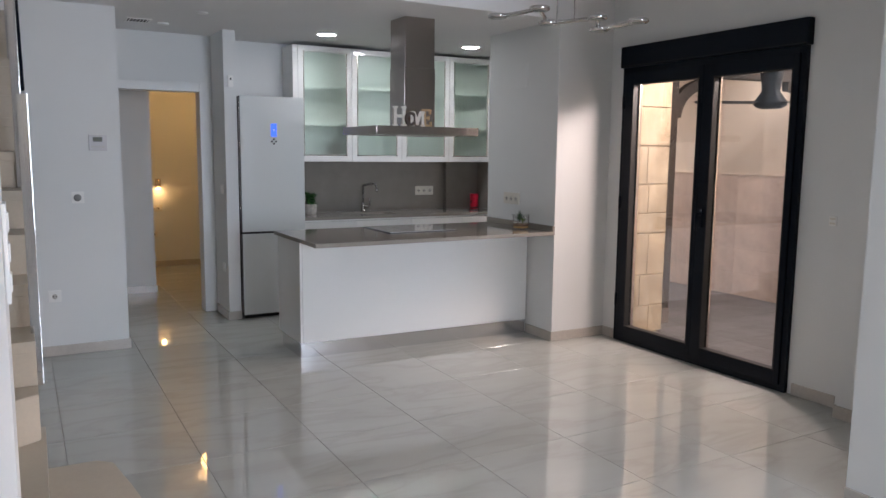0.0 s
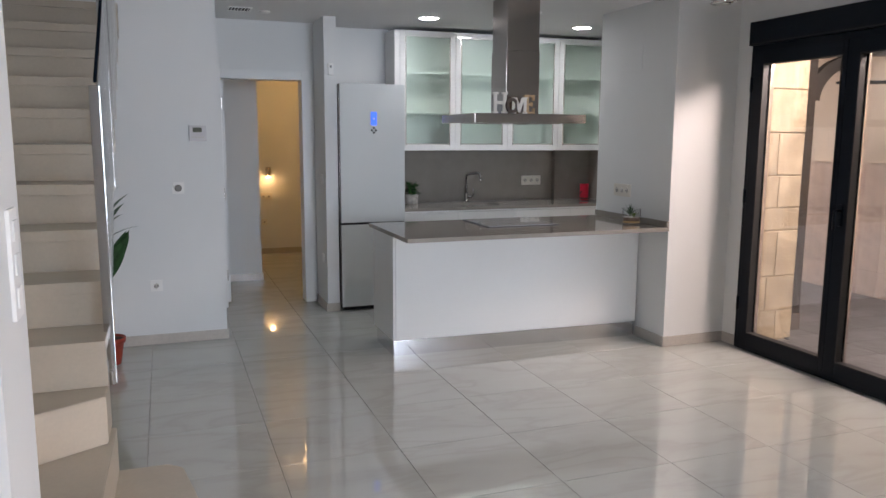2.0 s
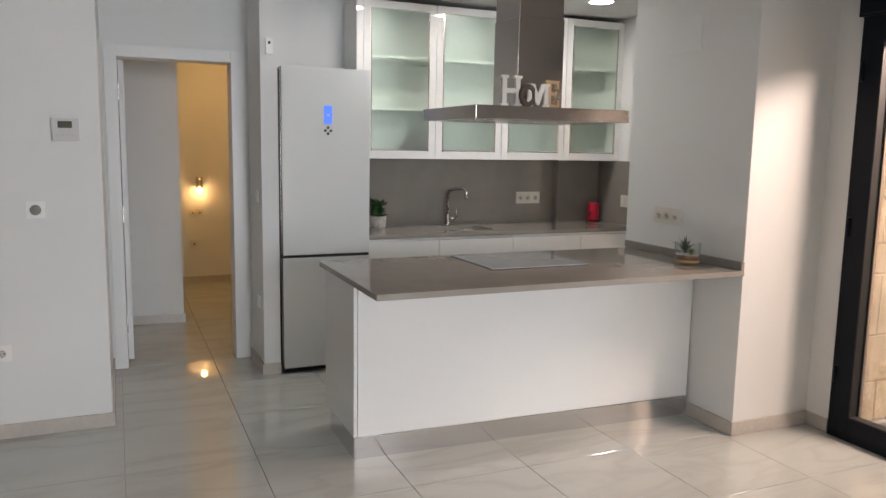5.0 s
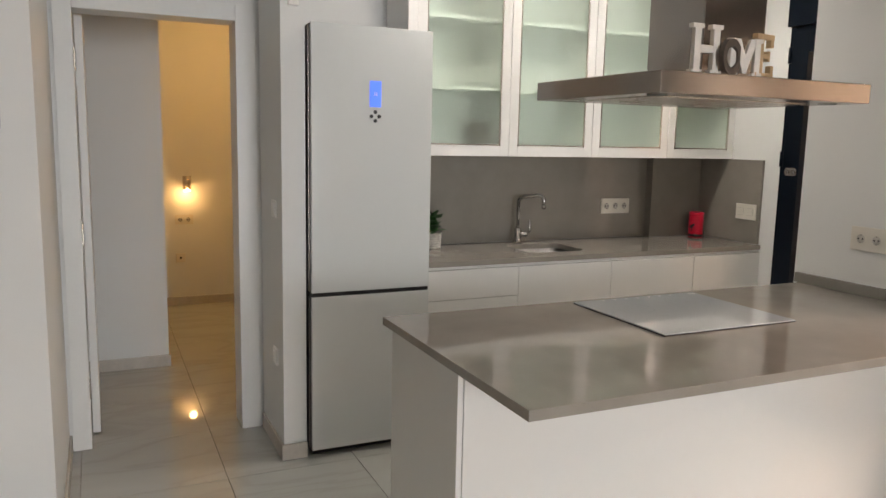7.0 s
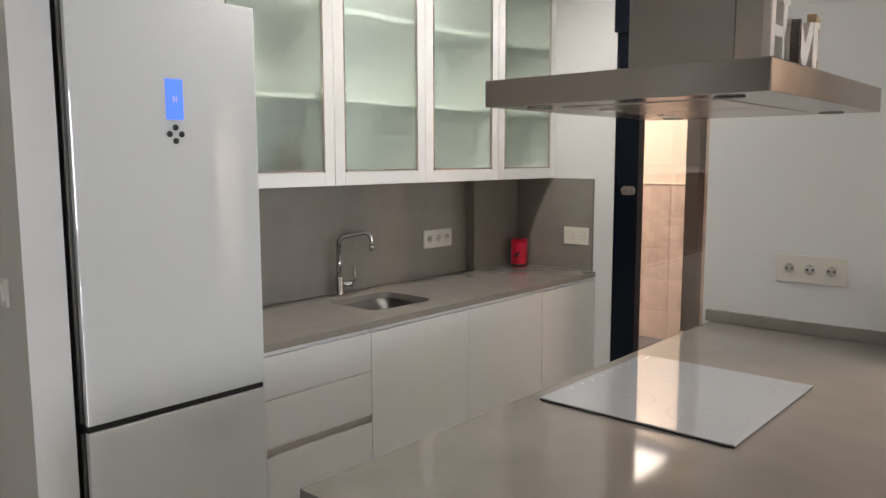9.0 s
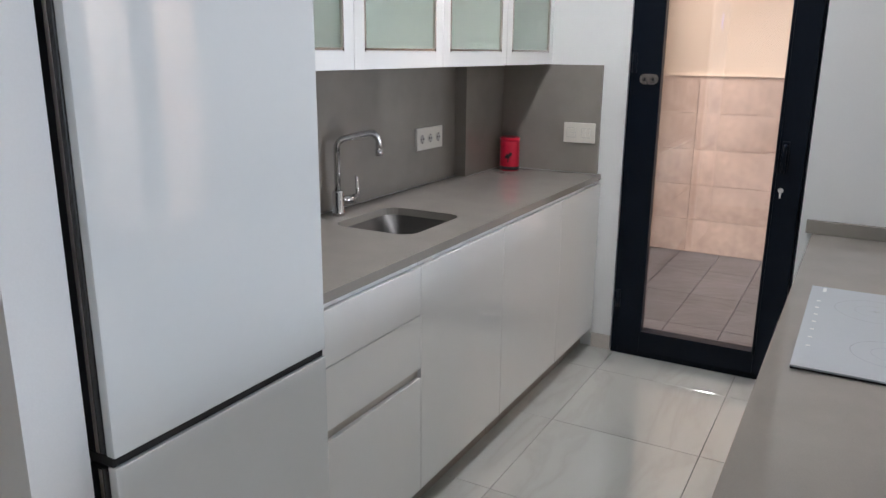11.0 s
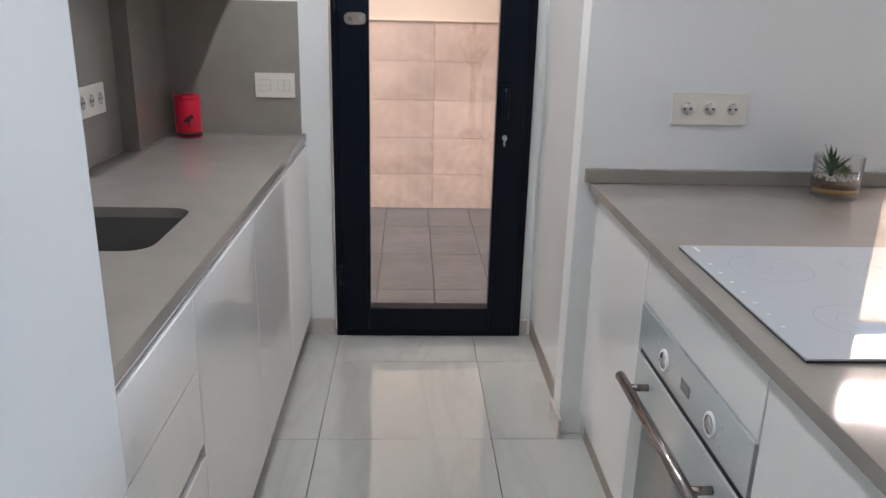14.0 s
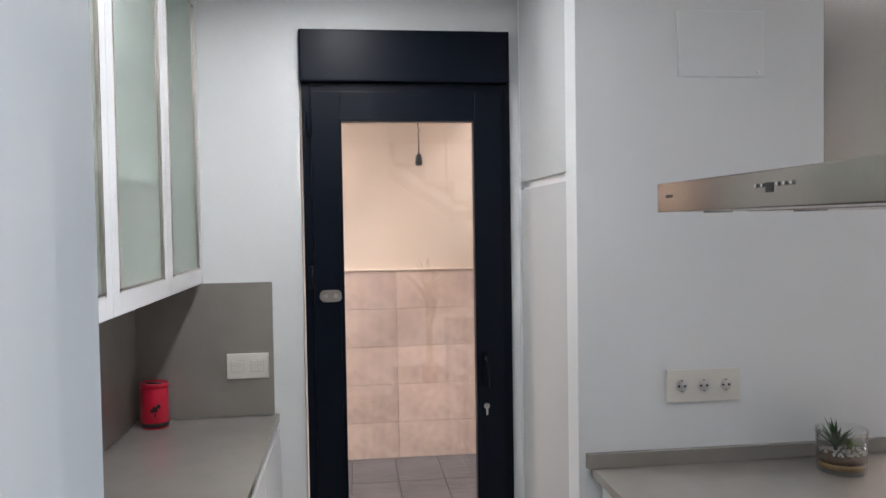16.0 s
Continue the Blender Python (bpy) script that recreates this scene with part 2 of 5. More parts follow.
def lathe(profile, at=(0, 0, 0), steps=32, sx=1.0, sy=1.0):
    """A turned shape: (radius, height) pairs round the vertical axis through at."""
    bm = bmesh.new()
    rings = []
    for r, z in profile:
        rings.append([bm.verts.new((at[0] + sx * r * math.cos(2 * math.pi * k / steps), at[1] + sy * r * math.sin(2 * math.pi * k / steps), at[2] + z)) for k in range(steps)])
    for a, b in zip(rings, rings[1:]):
        for k in range(steps):
            bm.faces.new((a[k], a[(k + 1) % steps], b[(k + 1) % steps], b[k]))
    bm.faces.new(rings[-1])
    bm.faces.new(rings[0][::-1])
    for f in bm.faces:
        f.smooth = True
    return bm


def tube(points, radius, steps=12, taper=None):
    """A round bar along points."""
    bm = bmesh.new()
    pts = [Vector(p) for p in points]
    rings = []
    for i, p in enumerate(pts):
        way = (pts[min(i + 1, len(pts) - 1)] - pts[max(i - 1, 0)]).normalized()
        side = way.orthogonal().normalized() if not rings else (side - way * side.dot(way)).normalized()
        up = way.cross(side)
        r = radius if taper is None else radius * (1 + (taper - 1) * i / (len(pts) - 1))
        rings.append([bm.verts.new(p + r * (side * math.cos(2 * math.pi * k / steps) + up * math.sin(2 * math.pi * k / steps))) for k in range(steps)])
    for a, b in zip(rings, rings[1:]):
        for k in range(steps):
            bm.faces.new((a[k], a[(k + 1) % steps], b[(k + 1) % steps], b[k]))
    bm.faces.new(rings[-1])
    bm.faces.new(rings[0][::-1])
    for f in bm.faces:
        f.smooth = len(f.verts) == 4
    return bm


def prism(outline, z0, z1, bevel=0.0):
    """A slab with the outline [(x, y), ...] from z0 up to z1."""
    bm = bmesh.new()
    low = [bm.verts.new((x, y, z0)) for x, y in outline]
    top = [bm.verts.new((x, y, z1)) for x, y in outline]
    n = len(outline)
    bm.faces.new(low[::-1])
    bm.faces.new(top)
    for k in range(n):
        bm.faces.new((low[k], low[(k + 1) % n], top[(k + 1) % n], top[k]))
    bmesh.ops.recalc_face_normals(bm, faces=bm.faces)
    if bevel:
        bmesh.ops.bevel(bm, geom=list(bm.edges), offset=bevel, segments=2, affect="EDGES", clamp_overlap=True)
    return bm


def turned(bm, m):
    bmesh.ops.transform(bm, matrix=m, verts=bm.verts)
    return bm


def mesh_of(name, bm, mat):
    me = bpy.data.meshes.new(name)
    bmesh.ops.recalc_face_normals(bm, faces=bm.faces)
    bm.to_mesh(me)
    bm.free()
    me.materials.append(mat)
    return me


def thing(name, at, label, category, group="", kind=""):
    ob = new(name)
    ob.location = at
    ob.empty_display_size = 0.1
    BASE[ob.name] = Vector(at)
    return tagged(ob, label, category, group, kind)


def part(name, bm, mat, parent, label=""):
    """Links a bmesh in world places as one mesh under a thing or a part."""
    base = BASE[parent.name]
    turned(bm, Matrix.Translation(-base))
    ob = new(name, mesh_of(name, bm, mat))
    ob.parent = parent
    BASE[ob.name] = base
    if label:
        ob["label"] = label
    return ob


def solid(name, bm, mat, label, category, group="", kind=""):
    """A thing, or a piece of the setting, that is one mesh."""
    lo = Vector((min(v.co.x for v in bm.verts), min(v.co.y for v in bm.verts), min(v.co.z for v in bm.verts)))
    hi = Vector((max(v.co.x for v in bm.verts), max(v.co.y for v in bm.verts), lo.z))
    base = (lo + hi) / 2
    turned(bm, Matrix.Translation(-base))
    ob = new(name, mesh_of(name, bm, mat))
    ob.location = base
    BASE[ob.name] = base
    return tagged(ob, label, category, group, kind)


def structure(name, bm, mat, label, category="wall"):
    return solid(name, bm, mat, label, category, kind="structure")


# ---- the shell ----
CEIL, HIGH = 2.585, 2.95
X0, Y0 = -0.90, -3.20          # outer corners of the living room
XT, XK = 4.49, 4.78            # terrace wall, kitchen's outer wall
OUT = 5.02                     # outer face

floor = structure("floor", boxes((X0 - 2.6, OUT, Y0 - 0.3, 11.3, -0.2, -0.012)), GROUT, "grey grout bed under polished floor tiles", "floor")
structure("ceiling", boxes((X0 - 0.3, OUT, 5.34, 11.3, CEIL, CEIL + 0.15)), CEILING, "white lowered ceiling over kitchen and passage", "ceiling")
structure("ceiling_high", merge(boxes((X0 - 2.6, OUT, Y0 - 0.3, 5.34, HIGH, HIGH + 0.15)), boxes((X0 - 0.3, OUT, 5.34, 5.44, CEIL + 0.15, HIGH + 0.15))), CEILING,
          "white high ceiling of the living room", "ceiling")
structure("wall_stair", boxes((X0 - 0.2, X0, 2.62, 6.87, 0, HIGH)), PAINT, "white painted wall beside the stairs")
structure("wall_hall_front", boxes((X0, 0.849, 6.67, 6.87, 0, CEIL), (0.649, 0.849, 6.87, 7.78, 0, CEIL)), PAINT, "white painted wall with thermostat and sockets")
structure("wall_hall_door", boxes((0.649, 0.87, 7.78, 7.93, 0, CEIL), (1.735, 1.76, 7.78, 7.93, 0, CEIL), (0.87, 1.735, 7.78, 7.93, 2.13, CEIL)), PAINT,
          "white painted wall round the hall door")
structure("wall_nib", boxes((1.76, 1.885, 7.775, 7.93, 0, CEIL), (1.776, 1.885, 7.30, 7.775, 0, CEIL)), PAINT, "narrow white wall end beside the fridge")
structure("wall_kitchen", boxes((1.76, 4.36, 7.93, 8.08, 0, CEIL), (4.36, OUT, 7.868, 8.08, 0, CEIL)), PAINT, "white painted kitchen wall behind the cabinets")
structure("wall_kitchen_side", boxes((XK, OUT, 7.215, 7.868, 0, CEIL), (XK, OUT, 5.72, 6.375, 0, CEIL), (XK, OUT, 6.375, 7.215, 2.42, CEIL)), PAINT,
          "white painted outer wall with the patio door")
structure("wall_block", boxes((3.94, 4.60, 5.34, 5.72, 0, CEIL), (3.94, 4.05, 5.72, 6.35, 0, CEIL)), PAINT, "white painted wall block at the end of the island")
def walls(name, mat, label, *items):
    for item in items:
        structure(name, boxes(item), mat, label)


walls("wall_terrace", PAINT, "white painted wall with the terrace door", (XT, 4.60, 5.17, 5.34, 0, HIGH), (4.60, OUT, 5.17, 5.34, 2.62, HIGH), (XT, OUT, 3.19, 3.535, 0, HIGH), (XT, OUT, 3.535, 5.17, 2.39, HIGH), (4.33, OUT, 2.385, 3.09, 0, HIGH), (XT, OUT, 3.09, 3.19, 0, HIGH),
                                (XT, OUT, 0.7, 2.0, 0, HIGH), (XT, OUT, -2.6, 0.7, 2.35, HIGH), (XT, OUT, Y0, -2.6, 0, HIGH))
structure("wall_stub", boxes((X0 - 2.4, 0.13, 2.31, 2.62, 0, HIGH)), PAINT, "white wall end with light switches")
structure("wall_stub_far", boxes((3.33, OUT, 2.0, 2.385, 0, HIGH)), PAINT, "white wall end opposite the stairs")
structure("wall_front", boxes((X0 - 2.4, 0.3, Y0 - 0.2, Y0, 0, HIGH), (3.7, OUT, Y0 - 0.2, Y0, 0, HIGH), (0.3, 3.7, Y0 - 0.2, Y0, 2.4, HIGH)), PAINT, "white wall with a wide glazed opening")
structure("wall_front_side", boxes((X0 - 2.6, X0 - 2.4, Y0 - 0.2, 2.62, 0, HIGH)), PAINT, "white side wall of the living room")
walls("wall_hall", PAINT, "white hall walls in warm lamp light", (0.2, 1.405, 9.05, 9.25, 0, CEIL), (1.205, 1.405, 9.25, 10.9, 0, CEIL), (1.205, 2.9, 10.9, 11.1, 0, CEIL), (2.7, 2.9, 8.08, 10.9, 0, CEIL), (0.2, 0.4, 7.93, 9.05, 0, CEIL))

# skirting of polished tile
def skirt(x0, x1, y0, y1):
    return (x0, x1, y0, y1, 0.0, 0.075)


T = 0.012
for run in ((X0, 0.849 + T, 6.67 - T, 6.67), (0.849, 0.849 + T, 6.67, 7.78), (1.776 - T, 1.776, 7.30 - T, 7.76), (1.776, 1.886, 7.30 - T, 7.30),
            (3.94 - T, 3.94, 5.34 - T, 5.696), (3.94, XT - T, 5.34 - T, 5.34), (XT - T, XT, 5.19, 5.34), (XT - T, XT, 3.19 + T, 3.50), (4.33 - T, 4.33, 2.385, 3.09 + T), (4.33, XT, 3.09, 3.09 + T),
            (0.13, 0.13 + T, 2.31 - T, 2.62), (0.40, 1.405 + T, 9.05 - T, 9.05), (1.405 + T, 2.7, 10.9 - T, 10.9), (1.405, 1.405 + T, 9.05, 10.9 - T),
            (XK - T, XK, 7.215, 7.315), (XK - T, XK, 6.34, 6.375), (3.895, 4.05, 6.35, 6.35 + T), (-3.3, 0.13, 2.31 - T, 2.31), (3.33 - T, 3.33, 2.0, 2.385)):
    structure("baseboard", boxes(skirt(*run), bevel=0.002), SKIRT, "low beige polished tile skirting along the wall", "baseboard")


# ---- windows and doors ----
def pane(name, x0, x1, y0, y1, z0, z1, parent, mat=None, label="clear glass pane"):
    ob = part(name, boxes((x0, x1, y0, y1, z0, z1)), mat or GLASS, parent, label)
    ob.visible_shadow = False
    return ob


def ring_x(x0, x1, y0, y1, z0, z1, w, bevel=0.004, low=None):
    """A frame in the plane of a wall that runs along y."""
    low = low or w
    return boxes((x0, x1, y0, y0 + w, z0, z1), (x0, x1, y1 - w, y1, z0, z1), (x0, x1, y0 + w, y1 - w, z0, z0 + low), (x0, x1, y0 + w, y1 - w, z1 - w, z1), bevel=bevel)


def terrace_door():
    d = thing("door_1", (XT, 4.35, 0), "two-leaf anthracite aluminium terrace door with clear glass", "door", kind="structure")
    part("frame", ring_x(XT - 0.03, XT + 0.06, 3.535, 5.17, 0.0, 2.225, 0.05), ANTHRACITE, d)
    box = part("shutter_box", boxes((XT - 0.055, XT + 0.16, 3.52, 5.18, 2.225, 2.39), bevel=0.006), ANTHRACITE, d, "black roller shutter box")
    part("lip", boxes((XT - 0.06, XT - 0.05, 3.53, 5.17, 2.232, 2.24), bevel=0.002), RUBBER, box)
    for y0, y1, near in ((4.333, 5.125, 0.034), (3.575, 4.33, 0.040)):
        n = y0 + near
        leaf = part("leaf", boxes((XT - 0.045, XT + 0.035, y0, n, 0.045, 2.18), (XT - 0.045, XT + 0.035, y1 - 0.088, y1, 0.045, 2.18), (XT - 0.045, XT + 0.035, n, y1 - 0.088, 0.045, 0.135),
                                  (XT - 0.045, XT + 0.035, n, y1 - 0.088, 2.092, 2.18), bevel=0.004), ANTHRACITE, d)
        part("gasket", ring_x(XT - 0.048, XT + 0.0, n, y1 - 0.088, 0.135, 2.092, 0.008, bevel=0.001), RUBBER, leaf)
        # added strip for the light that the frame's inner depth reflects
        part("reveal_glint", boxes((XT + 0.014, XT + 0.034, y1 - 0.104, y1 - 0.089, 0.137, 2.09), bevel=0.002), STEEL, leaf, "steel strip behind the glass for the glint on the frame")
        pane("pane", XT - 0.008, XT + 0.012, n + 0.002, y1 - 0.09, 0.137, 2.09, leaf)
    h = part("handle", merge(boxes((XT - 0.056, XT - 0.044, 4.27, 4.30, 1.02, 1.16), bevel=0.004), tube([(XT - 0.05, 4.285, 1.12), (XT - 0.09, 4.285, 1.12), (XT - 0.095, 4.29, 1.115), (XT - 0.095, 4.29, 1.0)], 0.009)), ANTHRACITE, d, "black lever handle")
    for z in (0.35, 1.15, 1.95):
        part("hinge", tube([(XT - 0.05, 5.135, z - 0.05), (XT - 0.05, 5.135, z + 0.05)], 0.011), ANTHRACITE, d)
    # outdoor guide rail that catches the light
    part("guide_rail", boxes((XT + 0.09, XT + 0.13, 5.11, 5.165, 0.0, 2.225), (XT + 0.09, XT + 0.13, 3.54, 3.60, 0.0, 2.225), bevel=0.003), STEEL, d, "bright aluminium shutter rail")
    return d


def kitchen_door():
    d = thing("door_2", (XK, 6.79, 0), "single-leaf anthracite aluminium patio door with clear glass", "door", kind="structure")
    part("frame", ring_x(XK - 0.02, XK + 0.06, 6.375, 7.205, 0.0, 2.215, 0.035), ANTHRACITE, d)
    part("shutter_box", boxes((XK - 0.05, XK + 0.16, 6.38, 7.21, 2.215, 2.418), bevel=0.008), ANTHRACITE, d, "dark roller shutter box")
    leaf = part("leaf", ring_x(XK - 0.04, XK + 0.035, 6.41, 7.17, 0.035, 2.18, 0.112, low=0.105), ANTHRACITE, d)
    part("bead", ring_x(XK - 0.046, XK + 0.0, 6.515, 7.065, 0.13, 2.075, 0.014, bevel=0.002), ANTHRACITE, leaf)
    pane("pane", XK - 0.01, XK + 0.01, 6.522, 7.058, 0.138, 2.07, leaf)
    pill = [(7.125 + 0.024 * math.sin(radians(15 * k)), 1.377 - 0.024 * math.cos(radians(15 * k))) for k in range(13)] + [(7.085 - 0.024 * math.sin(radians(15 * k)), 1.377 + 0.024 * math.cos(radians(15 * k))) for k in range(13)]
    upright = Matrix(((0, 0, -1, XK - 0.038), (1, 0, 0, 0), (0, 1, 0, 0), (0, 0, 0, 1)))
    plate = part("bolt_plate", turned(prism(pill, 0.0, 0.008), upright), STEEL, leaf, "small steel double latch plate")
    for y in (7.085, 7.125):
        part("stud", tube([(XK - 0.046, y, 1.377), (XK - 0.054, y, 1.377)], 0.009), CHROME, plate)
    part("handle", merge(boxes((XK - 0.05, XK - 0.038, 6.475, 6.505, 0.99, 1.13), bevel=0.006), tube([(XK - 0.05, 6.49, 1.11), (XK - 0.075, 6.49, 1.11), (XK - 0.078, 6.49, 1.10), (XK - 0.078, 6.49, 0.995)], 0.008)), ANTHRACITE, leaf, "black pull handle")
    part("lock", merge(tube([(XK - 0.036, 6.49, 0.915), (XK - 0.052, 6.49, 0.915)], 0.012), boxes((XK - 0.056, XK - 0.05, 6.486, 6.494, 0.88, 0.915), bevel=0.001)), CHROME, leaf, "chrome lock cylinder with key")
    for z in (0.3, 1.45, 2.05):
        part("hinge", tube([(XK - 0.045, 7.176, z - 0.045), (XK - 0.045, 7.176, z + 0.045)], 0.011), ANTHRACITE, d)
    return d


def hall_door():
    d = thing("door_3", (1.3, 7.78, 0), "white wooden hall door standing open inwards", "door", kind="structure")
    y0 = 7.762
    part("door_frame", boxes((0.865, 0.945, y0, 7.95, 0, 2.15), (1.66, 1.758, y0, 7.95, 0, 2.15), (0.9455, 1.6595, y0, 7.95, 2.072, 2.15), bevel=0.003), CABINET, d, "white painted door frame")
    leaf = part("leaf", boxes((0.950, 0.985, 7.952, 8.70, 0.01, 2.065), bevel=0.003), CABINET, d, "open white door leaf")
    for z in (0.3, 1.05, 1.85):
        part("hinge", boxes((0.9455, 0.952, 7.766, 7.786, z - 0.05, z + 0.05), bevel=0.002), STEEL, d, "steel door hinge")
    return d


def front_window():
    w = thing("window_1", (2.0, Y0, 0), "wide glazed opening of the living room", "window", kind="structure")
    for x in (0.3, 1.98, 3.66):
        part("window_frame", boxes((x, x + 0.06, Y0 - 0.16, Y0 - 0.08, 0, 2.4), bevel=0.003), ANTHRACITE, w)
    part("window_frame", boxes((0.36, 3.66, Y0 - 0.16, Y0 - 0.08, 2.32, 2.4), (0.36, 3.66, Y0 - 0.16, Y0 - 0.08, 0.0, 0.07)), ANTHRACITE, w)
    v = thing("window_2", (XT, -0.9, 0), "glazed side door of the living room", "window", kind="structure")
    part("window_frame", ring_x(XT + 0.1, XT + 0.18, -2.6, 0.7, 0.0, 2.35, 0.07), ANTHRACITE, v)
    part("window_frame", boxes((XT + 0.1, XT + 0.18, -0.95, -0.85, 0.07, 2.28)), ANTHRACITE, v)


terrace_door()
kitchen_door()
hall_door()
front_window()


# ---- terrace ----
ground = structure("ground", boxes((-400, 400, -400, 400, -0.4, -0.21)), EARTH, "pale open ground around the house", "ground")
terrace_floor = structure("terrace_floor", boxes((OUT, 7.05, -6.0, 9.6, -0.2, -0.022)), MORTAR, "grey joint bed of the terrace floor", "floor")
terrace_wall = structure("wall_garden", boxes((7.05, 7.25, -6.0, 9.6, -0.2, 2.75), (OUT, 7.05, 9.4, 9.6, -0.02, 2.75)), RENDER, "rendered terrace wall above beige tiles, warm light in its colour")
# unseen roof, its gaps cut so that light reaches the garden wall
structure("roof_terrace", boxes((OUT, 6.1, -1.0, 5.9, 2.62, 2.74), (OUT, 7.05, 5.9, 7.6, 2.62, 2.74)), RENDER, "pale soffit over part of the terrace", "roof")


def brace(foot, far):
    """A curved timber bracket that rises from a post and bends towards the next one."""
    way = (Vector(far) - Vector(foot)).normalized()
    side = Vector((-way.y, way.x)) * 0.04
    bm = bmesh.new()
    rows = []
    for k in range(11):
        a = math.pi / 2 * k / 10
        ring = []
        for r in (0.34, 0.45):
            c = Vector(foot) + way * (0.05 + 0.40 - r * math.cos(a))
            z = 1.87 + r * math.sin(a) * 0.82
            ring += [bm.verts.new((*(c + side), z)), bm.verts.new((*(c - side), z))]
        rows.append([ring[0], ring[1], ring[3], ring[2]])
    for a, b in zip(rows, rows[1:]):
        for k in range(4):
            bm.faces.new((a[k], a[(k + 1) % 4], b[(k + 1) % 4], b[k]))
    bm.faces.new(rows[0][::-1])
    bm.faces.new(rows[-1])
    bmesh.ops.recalc_face_normals(bm, faces=bm.faces)
    return bm


structure("threshold", boxes((4.552, 5.018, 3.537, 5.168, -0.0115, 0.001), bevel=0.002), SLATE, "dark slate threshold of the terrace door", "floor")


def timber_post():
    p = thing("timber_post", (5.27, 5.46, 0), "dark brown timber porch post with a curved brace", "post")
    part("post", boxes((5.21, 5.33, 5.40, 5.52, 0.10, 2.62), bevel=0.008), BEAM, p)
    part("brace", brace((5.27, 5.46), (6.97, 5.14)), BEAM, p)
    part("foot", boxes((5.205, 5.335, 5.395, 5.525, 0.0, 0.14), bevel=0.004), STEEL, p, "galvanised steel post foot")
    q = thing("timber_post", (6.97, 5.14, 0), "dark brown timber porch post on a steel foot", "post")
    part("post", boxes((6.91, 7.025, 5.08, 5.20, 0.10, 2.62), bevel=0.008), BEAM, q)
    part("brace", brace((6.97, 5.14), (5.27, 5.46)), BEAM, q)
    part("foot", boxes((6.905, 7.03, 5.075, 5.205, 0.0, 0.14), bevel=0.004), STEEL, q, "galvanised steel post foot")
    k = thing("timber_post", (6.94, 7.67, 0), "dark brown timber porch post by the garden wall", "post")
    part("post", boxes((6.885, 7.0, 7.612, 7.728, 0.10, 2.62), bevel=0.008), BEAM, k)
    part("foot", boxes((6.88, 7.005, 7.607, 7.733, 0.0, 0.14), bevel=0.004), STEEL, k, "galvanised steel post foot")
    b = thing("timber_beam", (6.1, 5.3, 2.3), "dark brown timber porch beam between two posts", "beam")
    turn = math.degrees(math.atan2(5.14 - 5.46, 6.97 - 5.27))
    part("beam", turned(boxes((0.065, 1.665, -0.05, 0.05, 2.23, 2.37), bevel=0.006), pose(5.27, 5.46, 0, 0, 0, turn)), BEAM, b)


def ceiling_fan():
    f = thing("ceiling_fan", (5.95, 4.93, 2.62), "black ceiling fan with three blades", "fan")
    at = (5.95, 4.93, 0)
    part("rod", tube([(5.95, 4.93, 2.30), (5.95, 4.93, 2.62)], 0.018), ANTHRACITE, f)
    part("motor", lathe([(0.05, 2.30), (0.10, 2.28), (0.085, 2.18), (0.075, 2.10), (0.13, 2.02), (0.14, 1.98), (0.09, 1.95)], at), ANTHRACITE, f)
    for k in range(3):
        bm = prism([(0.10, -0.045), (0.65, -0.065), (0.68, 0.0), (0.65, 0.055), (0.10, 0.045)], -0.006, 0.006, bevel=0.003)
        part("blade", turned(bm, pose(5.95, 4.93, 2.0, 5, 0, 34 + 120 * k)), ANTHRACITE, f)


def hanging_bulb():
    b = thing("pendant_socket", (6.0, 6.635, 1.99), "bare black lamp socket on a cable", "lamp")
    part("cable", tube([(6.0, 6.635, 2.62), (6.0, 6.632, 2.4), (6.0, 6.637, 2.2), (6.0, 6.628, 2.18), (6.0, 6.640, 2.165), (6.0, 6.633, 2.14), (6.0, 6.635, 2.03)], 0.0035, 6), RUBBER, b)
    part("socket", lathe([(0.010, 2.05), (0.018, 2.035), (0.020, 2.0), (0.017, 1.985)], (6.0, 6.635, 0)), RUBBER, b)


timber_post()
ceiling_fan()
hanging_bulb()
stone_wall = structure("wall_stone", boxes((4.60, 5.07, 5.235, 5.72, -0.01, 2.62)), STONEBED, "honey limestone porch pier with rough stones")


# ---- stairs ----
RISE, GO, NOSE = 0.19, 0.295, 3.90


